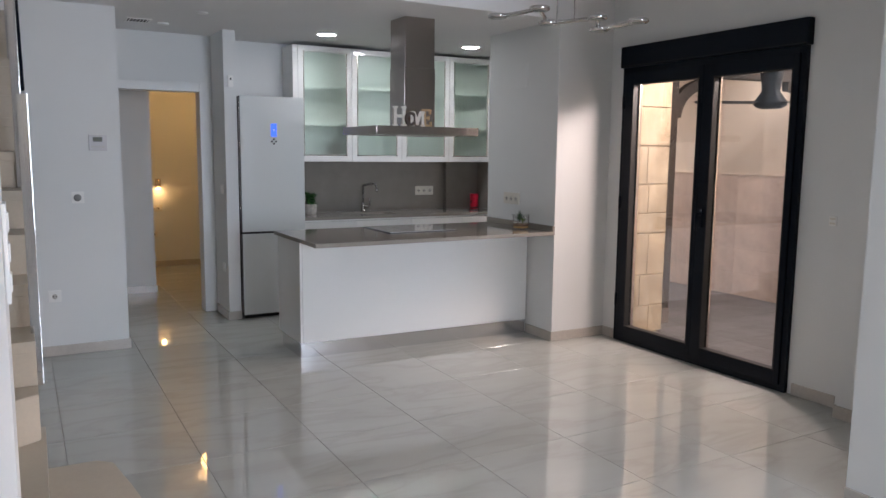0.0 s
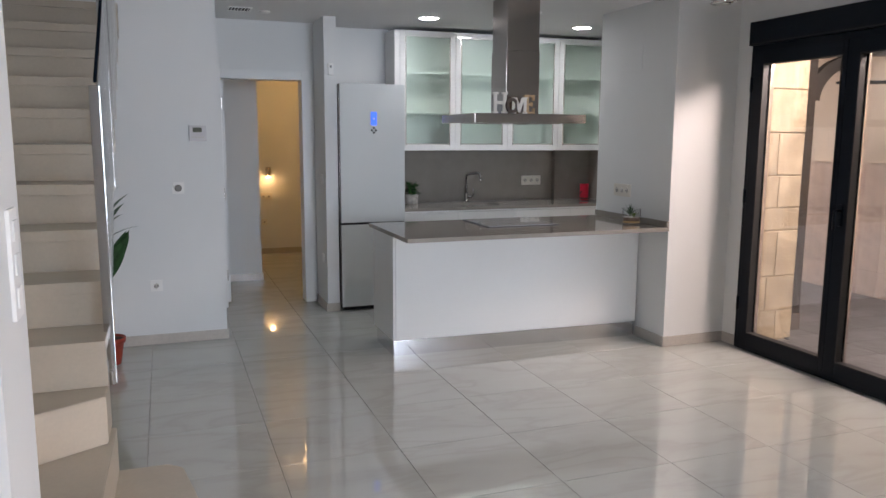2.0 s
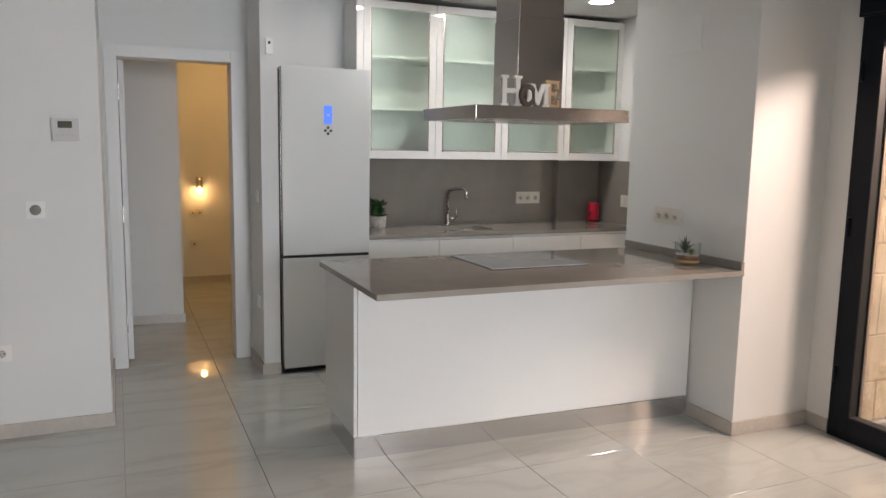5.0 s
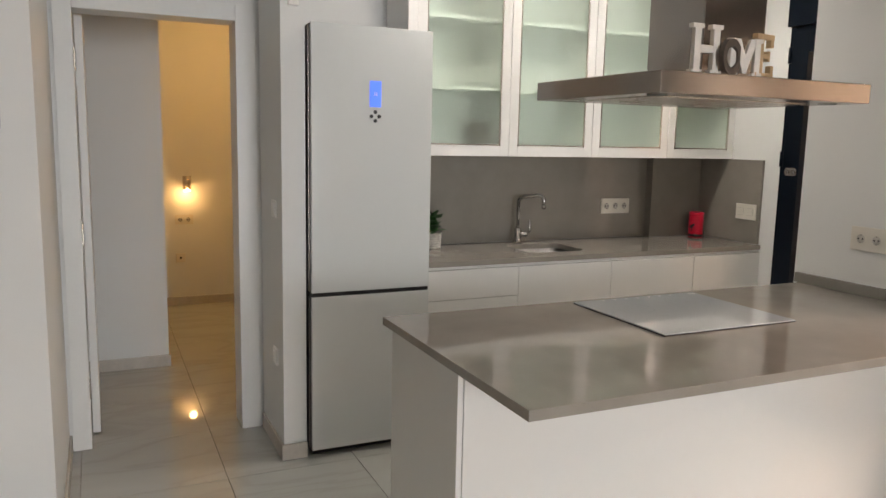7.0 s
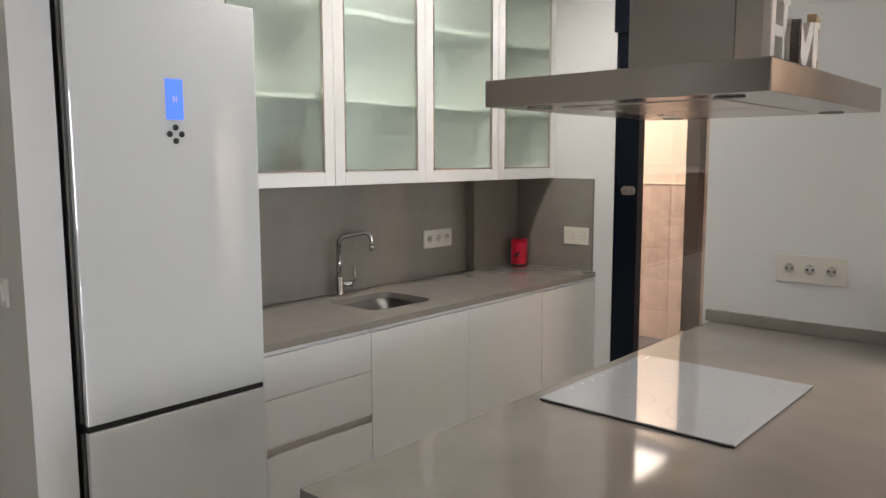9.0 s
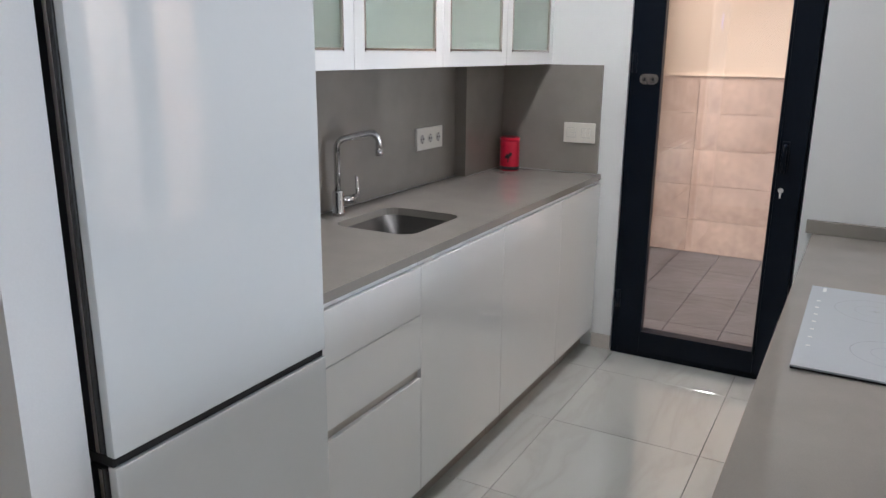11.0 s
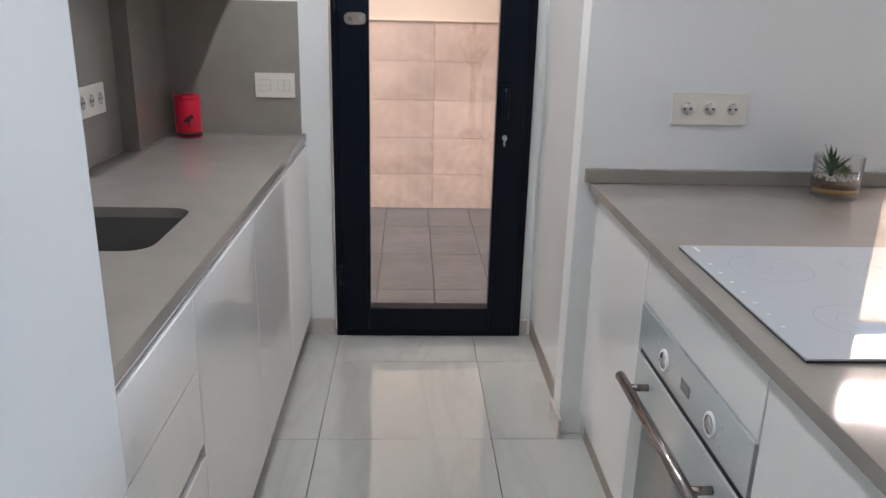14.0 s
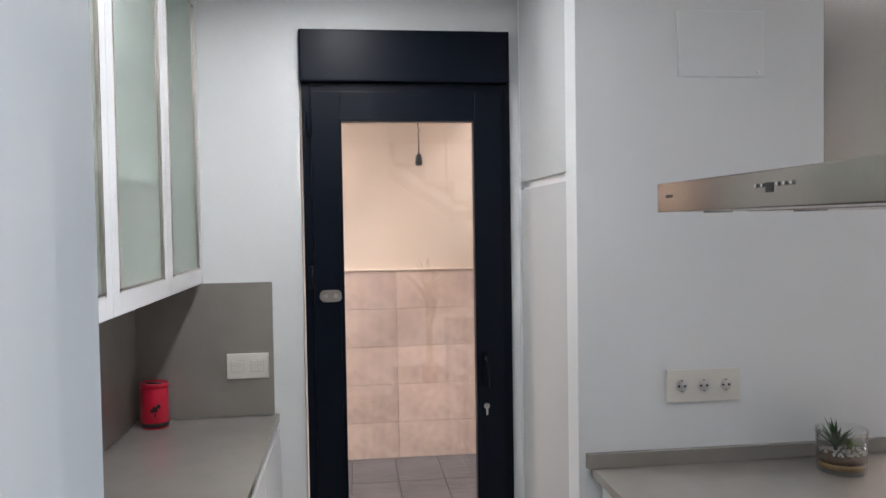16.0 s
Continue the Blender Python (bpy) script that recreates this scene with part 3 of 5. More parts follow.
def staircase():
    s = thing("staircase", (-0.3, 3.9, 0), "cream stone stairs with a quarter turn", "stairs", kind="structure")
    xl, xr = X0, 0.19
    part("step", prism([(xl, 2.62), (0.56, 2.62), (0.57, 3.1), (0.50, 3.65), (0.46, 3.90), (0.40, 3.955), (xl, 3.96)], 0.0, RISE, 0.004), STEP, s)
    part("step", prism([(xl, 2.62), (xr, 2.62), (xr + 0.02, 3.95), (xl, 3.95)], RISE, 2 * RISE, 0.004), STEP, s)
    part("step", prism([(xl, 3.15), (xr, 3.78), (xr, 3.99), (xl, 3.99)], 2 * RISE, 3 * RISE, 0.004), STEP, s)
    for k in range(4, 15):
        y = NOSE + (k - 4) * GO
        z = k * RISE
        part("step", boxes((xl, xr, y, min(y + GO + 0.02, 6.668), z - 0.05, z), (xl, xr, y + 0.012, y + 0.05, z - RISE, z - 0.05), bevel=0.004), STEP, s)
    bm = bmesh.new()
    ya, yb = NOSE + 0.06, 6.66
    za, zb = 4 * RISE - 0.26, 4 * RISE - 0.26 + (yb - ya) / GO * RISE
    vs = [bm.verts.new((x, y, z)) for x in (xl, xr - 0.01) for y, z in ((ya, za), (yb, zb), (yb, zb + 0.1), (ya, za + 0.1))]
    for f in ((0, 1, 2, 3), (7, 6, 5, 4), (0, 4, 5, 1), (1, 5, 6, 2), (2, 6, 7, 3), (3, 7, 4, 0)):
        bm.faces.new([vs[i] for i in f])
    part("soffit", bm, PAINT, s, "white plastered underside")
    part("stringer_trim", boxes((0.06, 0.21, 3.02, 3.035, 2 * RISE, 2 * RISE + 0.06), (0.06, 0.075, 3.035, 3.2, 2 * RISE, 2 * RISE + 0.06), bevel=0.003), PLASTIC, s, "white edge trim")


def balustrade():
    r = thing("stair_railing", (0.21, 5.0, 0.55), "stainless steel stair railing with clear glass panels", "railing")
    x = 0.213
    posts = ((4.06, 0.53, 1.765), (5.07, 1.30, 2.50), (6.05, 2.0, 2.94))
    for (y, z0, z1), x in zip(posts, (0.195, 0.175, 0.160)):
        p = part("post", boxes((x - 0.020, x + 0.020, y - 0.007, y + 0.007, z0, z1), bevel=0.002), CHROME, r, "flat polished steel bar")
        for z in (z0 + 0.05, z0 + 0.20, z1 - 0.12, z1 - 0.5):
            part("fixing", tube([(x, y - 0.013, z), (x, y + 0.02, z)], 0.011), CHROME, p)
    x = 0.20
    for (ya, za, zb), (yc, zc, zd) in zip(posts, posts[1:]):
        bm = bmesh.new()
        lo, hi = 0.22, 0.03
        vs = [bm.verts.new((x + dx, y, z)) for dx in (-0.005, 0.005) for y, z in ((ya + 0.035, za + lo), (yc - 0.035, zc + lo - 0.04), (yc - 0.035, zd - hi - 0.04), (ya + 0.035, zb - hi))]
        for f in ((0, 1, 2, 3), (7, 6, 5, 4), (0, 4, 5, 1), (1, 5, 6, 2), (2, 6, 7, 3), (3, 7, 4, 0)):
            bm.faces.new([vs[i] for i in f])
        g = part("glass_panel", bm, TUMBLER, r)
        g.visible_shadow = False
    part("handrail", tube([(x, 4.05, 1.78), (x, 6.06, 3.1 - 0.02)], 0.007), ANTHRACITE, r, "thin dark handrail")


staircase()
balustrade()


# ---- kitchen wall ----
def refrigerator():
    f = thing("fridge", (2.19, 7.6, 0), "tall white glass-fronted fridge freezer with blue display", "fridge")
    x0, x1, y = 1.899, 2.489, 7.255
    part("body", boxes((x0, x1, y + 0.075, 7.9, 0.03, 2.02), bevel=0.006), DARKGREY, f, "dark grey cabinet sides")
    for z0, z1 in ((0.805, 2.025), (0.04, 0.785)):
        d = part("door", boxes((x0 + 0.002, x1, y, y + 0.022, z0, z1), bevel=0.004), FRIDGE, f, "white glass door")
        part("door_edge", boxes((x0 - 0.001, x1 - 0.001, y + 0.023, y + 0.07, z0 + 0.004, z1 - 0.004), bevel=0.003), DARKGREY, d, "black door edge")
        part("edge_strip", boxes((x0 - 0.003, x0, y + 0.032, y + 0.042, z0 + 0.006, z1 - 0.006)), STEEL, d, "thin steel strip")
    part("plinth", boxes((x0 + 0.02, x1 - 0.02, y + 0.06, 7.4, 0.0, 0.035)), DARKGREY, f)
    part("gap_seal", boxes((x0 + 0.003, x1 - 0.002, y + 0.008, y + 0.074, 0.786, 0.804)), RUBBER, f, "black seal between the doors")
    disp = part("display", boxes((2.176, 2.230, y - 0.003, y + 0.001, 1.665, 1.782), bevel=0.001), BLUE, f, "lit blue display")
    part("display_mark", boxes((2.197, 2.201, y - 0.0045, y - 0.003, 1.715, 1.732), (2.207, 2.211, y - 0.0045, y - 0.003, 1.715, 1.732), (2.201, 2.207, y - 0.0045, y - 0.003, 1.722, 1.725)), PLASTIC, disp)
    for dx, dz in ((0, 0.02), (0, -0.02), (-0.019, 0), (0.019, 0)):
        part("button", turned(lathe([(0.009, 0), (0.009, 0.003), (0.007, 0.004)], steps=16), pose(2.203 + dx, y, 1.622 + dz, 90, 0, 0)), DARKGREY, f)


refrigerator()


def frosted_cabinet(x0, x1, first):
    c = thing("wall_cabinet", ((x0 + x1) / 2, 7.76, 1.437), "white wall cabinet with a frosted green glass door", "cabinet", "wall cabinets above the worktop")
    g = 0.0015
    y0, y1, z0, z1 = 7.622, 7.925, 1.437, 2.55
    if x1 > 4.3:
        y1 = 7.862
    part("body", boxes((x0 + g, x0 + 0.018, y0, y1, z0, z1), (x1 - 0.018, x1 - g, y0, y1, z0, z1), (x0 + 0.018, x1 - 0.018, y0, y1, z0, z0 + 0.018), (x0 + 0.018, x1 - 0.018, y0, y1, z1 - 0.018, z1),
                       (x0 + 0.018, x1 - 0.018, y1 - 0.01, y1, z0 + 0.018, z1 - 0.018)), CABINET, c)
    for z in (1.80, 2.17):
        part("shelf", boxes((x0 + 0.019, x1 - 0.019, y0 + 0.012, y1 - 0.011, z - 0.009, z + 0.009)), CABINET, c)
    w = 0.055
    d = part("door", boxes((x0 + g, x0 + w, 7.60, 7.62, z0, z1), (x1 - w, x1 - g, 7.60, 7.62, z0, z1), (x0 + w, x1 - w, 7.60, 7.62, z0, z0 + w + 0.005), (x0 + w, x1 - w, 7.60, 7.62, z1 - w, z1), bevel=0.0015), LACQUER, c, "white framed glass door")
    part("bead", boxes((x0 + w, x0 + w + 0.006, 7.598, 7.612, z0 + w, z1 - w), (x1 - w - 0.006, x1 - w, 7.598, 7.612, z0 + w, z1 - w), (x0 + w, x1 - w, 7.598, 7.612, z0 + w + 0.004, z0 + w + 0.011)), STEEL, d, "thin aluminium bead")
    p = part("glass", boxes((x0 + w, x1 - w, 7.608, 7.612, z0 + w, z1 - w)), FROST, d, "frosted pale green glass")
    p.visible_shadow = False
    if first:
        k = thing("jar", (x1 - 0.12, 7.76, z0 + 0.018), "dark jar behind frosted glass", "jar")
        part("jar_body", lathe([(0.04, 0), (0.05, 0.01), (0.05, 0.12), (0.035, 0.15), (0.035, 0.17)], (x1 - 0.13, 7.74, z0 + 0.018)), WOOD_D, k)


XS = (2.552, 3.111, 3.668, 4.232, 4.776)
for i in range(4):
    frosted_cabinet(XS[i], XS[i + 1], i == 0)
solid("cabinet_filler", boxes((2.50, 2.5515, 7.60, 7.92, 1.437, 2.55), bevel=0.002), LACQUER, "white side panel of the wall cabinets", "panel")

backsplash = thing("backsplash", (3.6, 7.92, 0.91), "taupe quartz backsplash behind the worktop", "backsplash", kind="structure")
part("panel", boxes((2.49, 4.345, 7.912, 7.928, 0.911, 1.436)), QUARTZ, backsplash)
part("panel", boxes((4.345, 4.758, 7.852, 7.866, 0.911, 1.436), (4.345, 4.357, 7.866, 7.927, 0.911, 1.436)), QUARTZ, backsplash)
part("panel", boxes((4.759, 4.779, 7.335, 7.866, 0.911, 1.436), bevel=0.002), QUARTZ, backsplash)


def rounded(x0, x1, y0, y1, r, steps=6):
    out = []
    for cx, cy, a in ((x1 - r, y1 - r, 0), (x0 + r, y1 - r, 90), (x0 + r, y0 + r, 180), (x1 - r, y0 + r, 270)):
        out += [(cx + r * math.cos(radians(a + 90 * k / steps)), cy + r * math.sin(radians(a + 90 * k / steps))) for k in range(steps + 1)]
    return out


SX0, SX1, SY0, SY1 = 3.19, 3.56, 7.45, 7.775


def worktop():
    w = thing("worktop", (3.6, 7.6, 0.882), "taupe quartz worktop along the kitchen wall", "worktop")
    z0, z1 = 0.882, 0.910
    inner = rounded(SX0, SX1, SY0, SY1, 0.06)
    n, half, ys = len(inner), len(inner) // 2, inner[0][1]
    front = [(2.492, ys), (2.492, 7.318), (4.778, 7.318), (4.778, 7.334), (4.758, 7.334), (4.758, ys)]
    back = [(4.758, ys), (4.758, 7.851), (4.36, 7.851), (4.36, 7.911), (2.492, 7.911), (2.492, ys)]
    bm = bmesh.new()
    rims = []
    for z in (z0, z1):
        corner = {p: bm.verts.new((*p, z)) for p in front + back}
        hole = [bm.verts.new((x, y, z)) for x, y in inner]
        bm.faces.new([corner[p] for p in front] + [hole[0]] + hole[:half - 2:-1])
        bm.faces.new([corner[p] for p in back] + hole[half - 1::-1])
        rims.append(([corner[p] for p in front[:-1] + back[:-1]], hole))
    for low, top in zip(*rims):
        for k in range(len(low)):
            j = (k + 1) % len(low)
            bm.faces.new((low[k], low[j], top[j], top[k]))
    part("slab", bm, QUARTZ, w)
    s = thing("sink", ((SX0 + SX1) / 2, (SY0 + SY1) / 2, 0.72), "brushed steel undermount sink", "sink")
    bm = bmesh.new()
    loops = []
    for inset, r, z in ((-0.004, 0.064, 0.881), (0.0, 0.06, 0.880), (0.008, 0.055, 0.75), (0.03, 0.045, 0.728)):
        loops.append([bm.verts.new((x, y, z)) for x, y in rounded(SX0 + inset, SX1 - inset, SY0 + inset, SY1 - inset, r)])
    for a, b in zip(loops, loops[1:]):
        for k in range(n):
            f = bm.faces.new((a[k], a[(k + 1) % n], b[(k + 1) % n], b[k]))
            f.smooth = True
    bm.faces.new(loops[-1])
    part("bowl", bm, SINKSTEEL, s)
    part("drain", lathe([(0.04, 0.7285), (0.04, 0.731), (0.02, 0.7315)], ((SX0 + SX1) / 2, (SY0 + SY1) / 2, 0)), CHROME, s)
    part("overflow", turned(lathe([(0.014, 0), (0.014, 0.003)], steps=16), pose(SX0 + 0.006, 7.66, 0.845, 0, 90, 0)), CHROME, s)


worktop()


def tap():
    x, y, z = 3.33, 7.845, 0.911
    t = thing("kitchen_tap", (x, y, z), "chrome kitchen mixer tap with a square swan neck", "tap")
    part("base", lathe([(0.024, 0), (0.024, 0.012), (0.021, 0.016), (0.021, 0.085), (0.017, 0.09)], (x, y, z)), CHROME, t)
    dx, dy = 0.72, -0.69
    pts = [(x, y, z + 0.08), (x, y, z + 0.245)]
    for k in range(7):
        a = k * math.pi / 12
        pts.append((x + dx * 0.04 * (1 - math.cos(a)), y + dy * 0.04 * (1 - math.cos(a)), z + 0.245 + 0.035 * math.sin(a)))
    pts.append((x + dx * 0.12, y + dy * 0.12, z + 0.295))
    for k in range(1, 7):
        a = k * math.pi / 12
        pts.append((x + dx * (0.12 + 0.035 * math.sin(a)), y + dy * (0.12 + 0.035 * math.sin(a)), z + 0.260 + 0.035 * math.cos(a)))
    pts.append((x + dx * 0.156, y + dy * 0.156, z + 0.225))
    part("spout", tube(pts, 0.0115, 14), CHROME, t)
    part("nozzle", tube([(x + dx * 0.156, y + dy * 0.156, z + 0.235), (x + dx * 0.156, y + dy * 0.156, z + 0.212)], 0.014, 14), CHROME, t)
    part("lever", merge(tube([(x, y, z + 0.05), (x + 0.05, y - 0.035, z + 0.055)], 0.017, 14), tube([(x + 0.046, y - 0.032, z + 0.055), (x + 0.060, y - 0.045, z + 0.075), (x + 0.055, y - 0.045, z + 0.14)], 0.0085, 10, 0.7)), CHROME, t)


tap()


def base_unit(x0, x1, drawers, label):
    c = thing("base_cabinet", ((x0 + x1) / 2, 7.6, 0), label, "cabinet", "base cabinets under the worktop")
    g = 0.0015
    part("body", boxes((x0 + g, x1 - g, 7.34, 7.90 if x1 < 4.4 else 7.845, 0.10, 0.878)) if drawers or not (x0 < SX0 < x1 or x0 < SX1 < x1) else
         boxes((x0 + g, x1 - g, 7.34, 7.36, 0.10, 0.86), (x0 + g, x1 - g, 7.36, 7.90, 0.10, 0.12), (x0 + g, x0 + 0.018, 7.36, 7.90, 0.12, 0.72), (x1 - 0.018, x1 - g, 7.36, 7.90, 0.12, 0.72)), CABINET, c)
    if drawers:
        for z0, z1 in ((0.711, 0.864), (0.532, 0.708), (0.103, 0.500)):
            part("drawer_front", boxes((x0 + g, x1 - g, 7.316, 7.338, z0, z1), bevel=0.0015), LACQUER, c)
        part("grip_channel", boxes((x0 + g, x1 - g, 7.330, 7.3395, 0.5, 0.532)), SKIRT, c, "recessed grip channel")
    else:
        part("door", boxes((x0 + g, x1 - g, 7.316, 7.338, 0.103, 0.864), bevel=0.0015), LACQUER, c)
    part("grip_rail", boxes((x0 + g, x1 - g, 7.328, 7.339, 0.866, 0.880)), CABINET, c, "recessed grip rail")
    part("plinth", boxes((x0 + g, x1 - g, 7.374, 7.39, 0.0, 0.10)), STEEL_P, c, "grey plinth")


STEEL_P = material("matt grey plinth", (0.27, 0.235, 0.20), 0.38, 0.3, vary=0.05)
base_unit(2.492, 3.037, True, "white gloss drawer unit with three fronts")
base_unit(3.037, 3.640, False, "white gloss base cabinet under the sink")
base_unit(3.640, 4.243, False, "white gloss base cabinet with a plain door")
base_unit(4.243, 4.776, False, "white gloss base cabinet beside the patio wall")


# ---- island ----
IX0, IX1, IYF, IYB = 1.933, 3.938, 5.776, 6.294


def island():
    front = thing("kitchen_island", (2.9, IYF, 0), "white gloss kitchen island cladding with a steel plinth", "island")
    # the front runs slightly askew to the worktop
    skew = Matrix.Translation((IX0, IYF, 0)) @ Matrix(((1, 0, 0, 0), (-0.034, 1, 0, 0), (0, 0, 1, 0), (0, 0, 0, 1))) @ Matrix.Translation((-IX0, -IYF, 0))
    part("panel", turned(boxes((IX0 + 0.020, IX1 - 0.008, IYF - 0.012, IYF + 0.006, 0.114, 0.880), bevel=0.0015), skew), LACQUER, front)
    part("plinth", turned(boxes((IX0 + 0.002, IX1 - 0.020, IYF - 0.010, IYF + 0.004, 0.0, 0.111), bevel=0.001), skew), STEEL_H, front, "brushed steel plinth")
    side = front
    part("panel", boxes((IX0, IX0 + 0.018, IYF - 0.010, IYB, 0.114, 0.880), bevel=0.0015), LACQUER, side)
    part("plinth", boxes((IX0 + 0.003, IX0 + 0.017, IYF + 0.006, IYB - 0.08, 0.0, 0.111), bevel=0.001), STEEL_H, side, "brushed steel plinth")
    for x0, x1, rows, label in ((IX0 + 0.0195, 2.6985, ((0.638, 0.866), (0.386, 0.634), (0.105, 0.382)), "white gloss island drawer unit with three fronts"),
                                (3.352, 3.895, ((0.105, 0.866),), "white gloss island cabinet beside the oven")):
        c = thing("island_cabinet", ((x0 + x1) / 2, 6.05, 0), label, "cabinet", "cabinets of the kitchen island")
        part("body", boxes((x0, x1, IYF + 0.02, IYB - 0.022, 0.10, 0.880)), CABINET, c)
        for z0, z1 in rows:
            part("front", boxes((x0, x1 - 0.002, IYB - 0.021, IYB, z0, z1), bevel=0.0015), LACQUER, c)
        part("plinth", boxes((x0, x1, IYB - 0.04, IYB - 0.025, 0, 0.10)), STEEL_P, c, "grey plinth")
    c = thing("island_cabinet", (3.03, 6.05, 0), "white gloss oven housing of the island", "cabinet", "cabinets of the kitchen island")
    part("body", boxes((2.70, 3.35, IYF + 0.02, IYB - 0.025, 0.10, 0.13), (2.70, 2.712, IYF + 0.02, IYB - 0.025, 0.13, 0.880), (3.338, 3.35, IYF + 0.02, IYB - 0.025, 0.13, 0.880), (2.712, 3.338, IYF + 0.02, IYF + 0.03, 0.13, 0.880)), CABINET, c)
    part("front", boxes((2.702, 3.348, IYB - 0.021, IYB, 0.742, 0.866), bevel=0.0015), LACQUER, c)
    part("plinth", boxes((2.70, 3.35, IYB - 0.04, IYB - 0.025, 0, 0.10)), STEEL_P, c, "grey plinth")
    solid("filler_strip", boxes((3.8965, 3.937, IYF + 0.02, IYB - 0.02, 0.0, 0.880)), LACQUER, "white filler strip between island and wall", "panel")


island()


def island_top():
    t = thing("island_worktop", (2.92, 5.8, 0.882), "taupe quartz island worktop with a breakfast overhang", "worktop")
    part("slab", boxes((1.903, 3.9385, 5.330, 6.311, 0.882, 0.910), bevel=0.002), QUARTZ, t)
    part("upstand", boxes((3.918, 3.9385, 5.332, 6.33, 0.911, 0.955), bevel=0.002), QUARTZ, t)


island_top()


def circle_line(x, y, r, z, w=0.0016, steps=48):
    bm = bmesh.new()
    a = [bm.verts.new((x + (r - w) * math.cos(2 * math.pi * k / steps), y + (r - w) * math.sin(2 * math.pi * k / steps), z)) for k in range(steps)]
    b = [bm.verts.new((x + r * math.cos(2 * math.pi * k / steps), y + r * math.sin(2 * math.pi * k / steps), z)) for k in range(steps)]
    for k in range(steps):
        bm.faces.new((a[k], b[k], b[(k + 1) % steps], a[(k + 1) % steps]))
    return bm


def hob():
    h = thing("hob", (2.955, 6.005, 0.91), "white glass induction hob with thin printed rings", "hob")
    part("glass", boxes((2.660, 3.248, 5.747, 6.263, 0.9145, 0.9185), bevel=0.0015), HOB, h)
    part("seal", boxes((2.661, 3.247, 5.748, 6.262, 0.9102, 0.9145)), RUBBER, h)
    z = 0.9189
    for x, y, r in ((2.81, 6.09, 0.075), (3.09, 6.12, 0.085), (2.81, 5.87, 0.095), (3.10, 5.88, 0.075)):
        part("ring", merge(circle_line(x, y, r, z), circle_line(x, y, r * 0.5, z, 0.001), boxes((x - 0.01, x + 0.01, y - 0.0008, y + 0.0008, z - 0.0002, z), (x - 0.0008, x + 0.0008, y - 0.01, y + 0.01, z - 0.0002, z))), RINGS, h)
    for k in range(7):
        part("touch_mark", boxes((2.78 + 0.055 * k, 2.788 + 0.055 * k, 6.236, 6.244, z - 0.0002, z)), PRINT, h)
    part("brand_mark", boxes((3.20, 3.235, 6.228, 6.236, z - 0.0002, z)), PRINT, h, "small grey maker's mark")


hob()


def oven():
    o = thing("oven", (3.025, 6.05, 0.13), "built-in oven with silver glass front and steel handle", "oven")
    y = IYB
    part("body", boxes((2.715, 3.335, IYF + 0.04, y - 0.024, 0.131, 0.735)), DARKGREY, o)
    pan = part("control_panel", boxes((2.704, 3.346, y - 0.022, y + 0.004, 0.625, 0.737), bevel=0.002), OVENGLASS, o, "silver glass control panel")
    part("display", boxes((2.995, 3.045, y + 0.004, y + 0.0052, 0.660, 0.685)), OVENDARK, pan)
    for x in (2.876, 3.153):
        k = part("knob", turned(lathe([(0.026, 0), (0.026, 0.004), (0.0235, 0.006), (0.0215, 0.004), (0.0205, 0.0045)], steps=28), pose(x, y + 0.004, 0.672, -90, 0, 0)), PLASTIC, pan, "white ringed knob pushed in")
        part("knob_face", turned(lathe([(0.0195, 0.002), (0.0195, 0.0062), (0.018, 0.0072)], steps=28), pose(x, y + 0.004, 0.672, -90, 0, 0)), STEEL_H, k, "steel knob face")
    for x, z in ((2.80, 0.655), (2.83, 0.69), (2.83, 0.65), (3.10, 0.69), (3.20, 0.69), (2.74, 0.672)):
        part("panel_mark", boxes((x, x + 0.006, y + 0.004, y + 0.0048, z, z + 0.006)), PRINT, pan)
    part("gap", boxes((2.71, 3.34, y - 0.02, y - 0.002, 0.605, 0.625)), RUBBER, o)
    d = part("door", boxes((2.704, 3.346, y - 0.022, y + 0.004, 0.135, 0.605), bevel=0.002), OVENGLASS, o, "silver glass oven door")
    part("window", boxes((2.80, 3.25, y + 0.004, y + 0.0055, 0.20, 0.50)), OVENDARK, d, "smoked glass window")
    part("handle", merge(tube([(2.765, y + 0.055, 0.555), (3.305, y + 0.055, 0.555)], 0.013, 16), tube([(2.83, y, 0.555), (2.83, y + 0.055, 0.555)], 0.009), tube([(3.24, y, 0.555), (3.24, y + 0.055, 0.555)], 0.009)), HOOD, d, "round steel bar handle")


oven()


def tall_cabinet():
    c = thing("tall_cabinet", (4.41, 6.05, 0), "tall white gloss larder cabinet beside the patio door", "cabinet")
    x0, x1, y = 4.054, 4.776, 6.335
    part("body", boxes((x0, x1, 5.725, y - 0.022, 0.10, 2.56)), CABINET, c)
    for z0, z1 in ((0.103, 1.785), (1.815, 2.56)):
        part("door", boxes((x0 + 0.002, x1 - 0.03, y - 0.02, y, z0, z1), bevel=0.0015), LACQUER, c)
    part("grip_channel", boxes((x0 + 0.002, x1 - 0.03, y - 0.0215, y - 0.012, 1.785, 1.815)), CABINET, c)
    part("filler", boxes((x1 - 0.028, x1, y - 0.02, y, 0.10, 2.56)), CABINET, c)
    part("plinth", boxes((x0, x1, y - 0.022, y - 0.008, 0.0, 0.10)), STEEL_P, c, "grey plinth")


tall_cabinet()


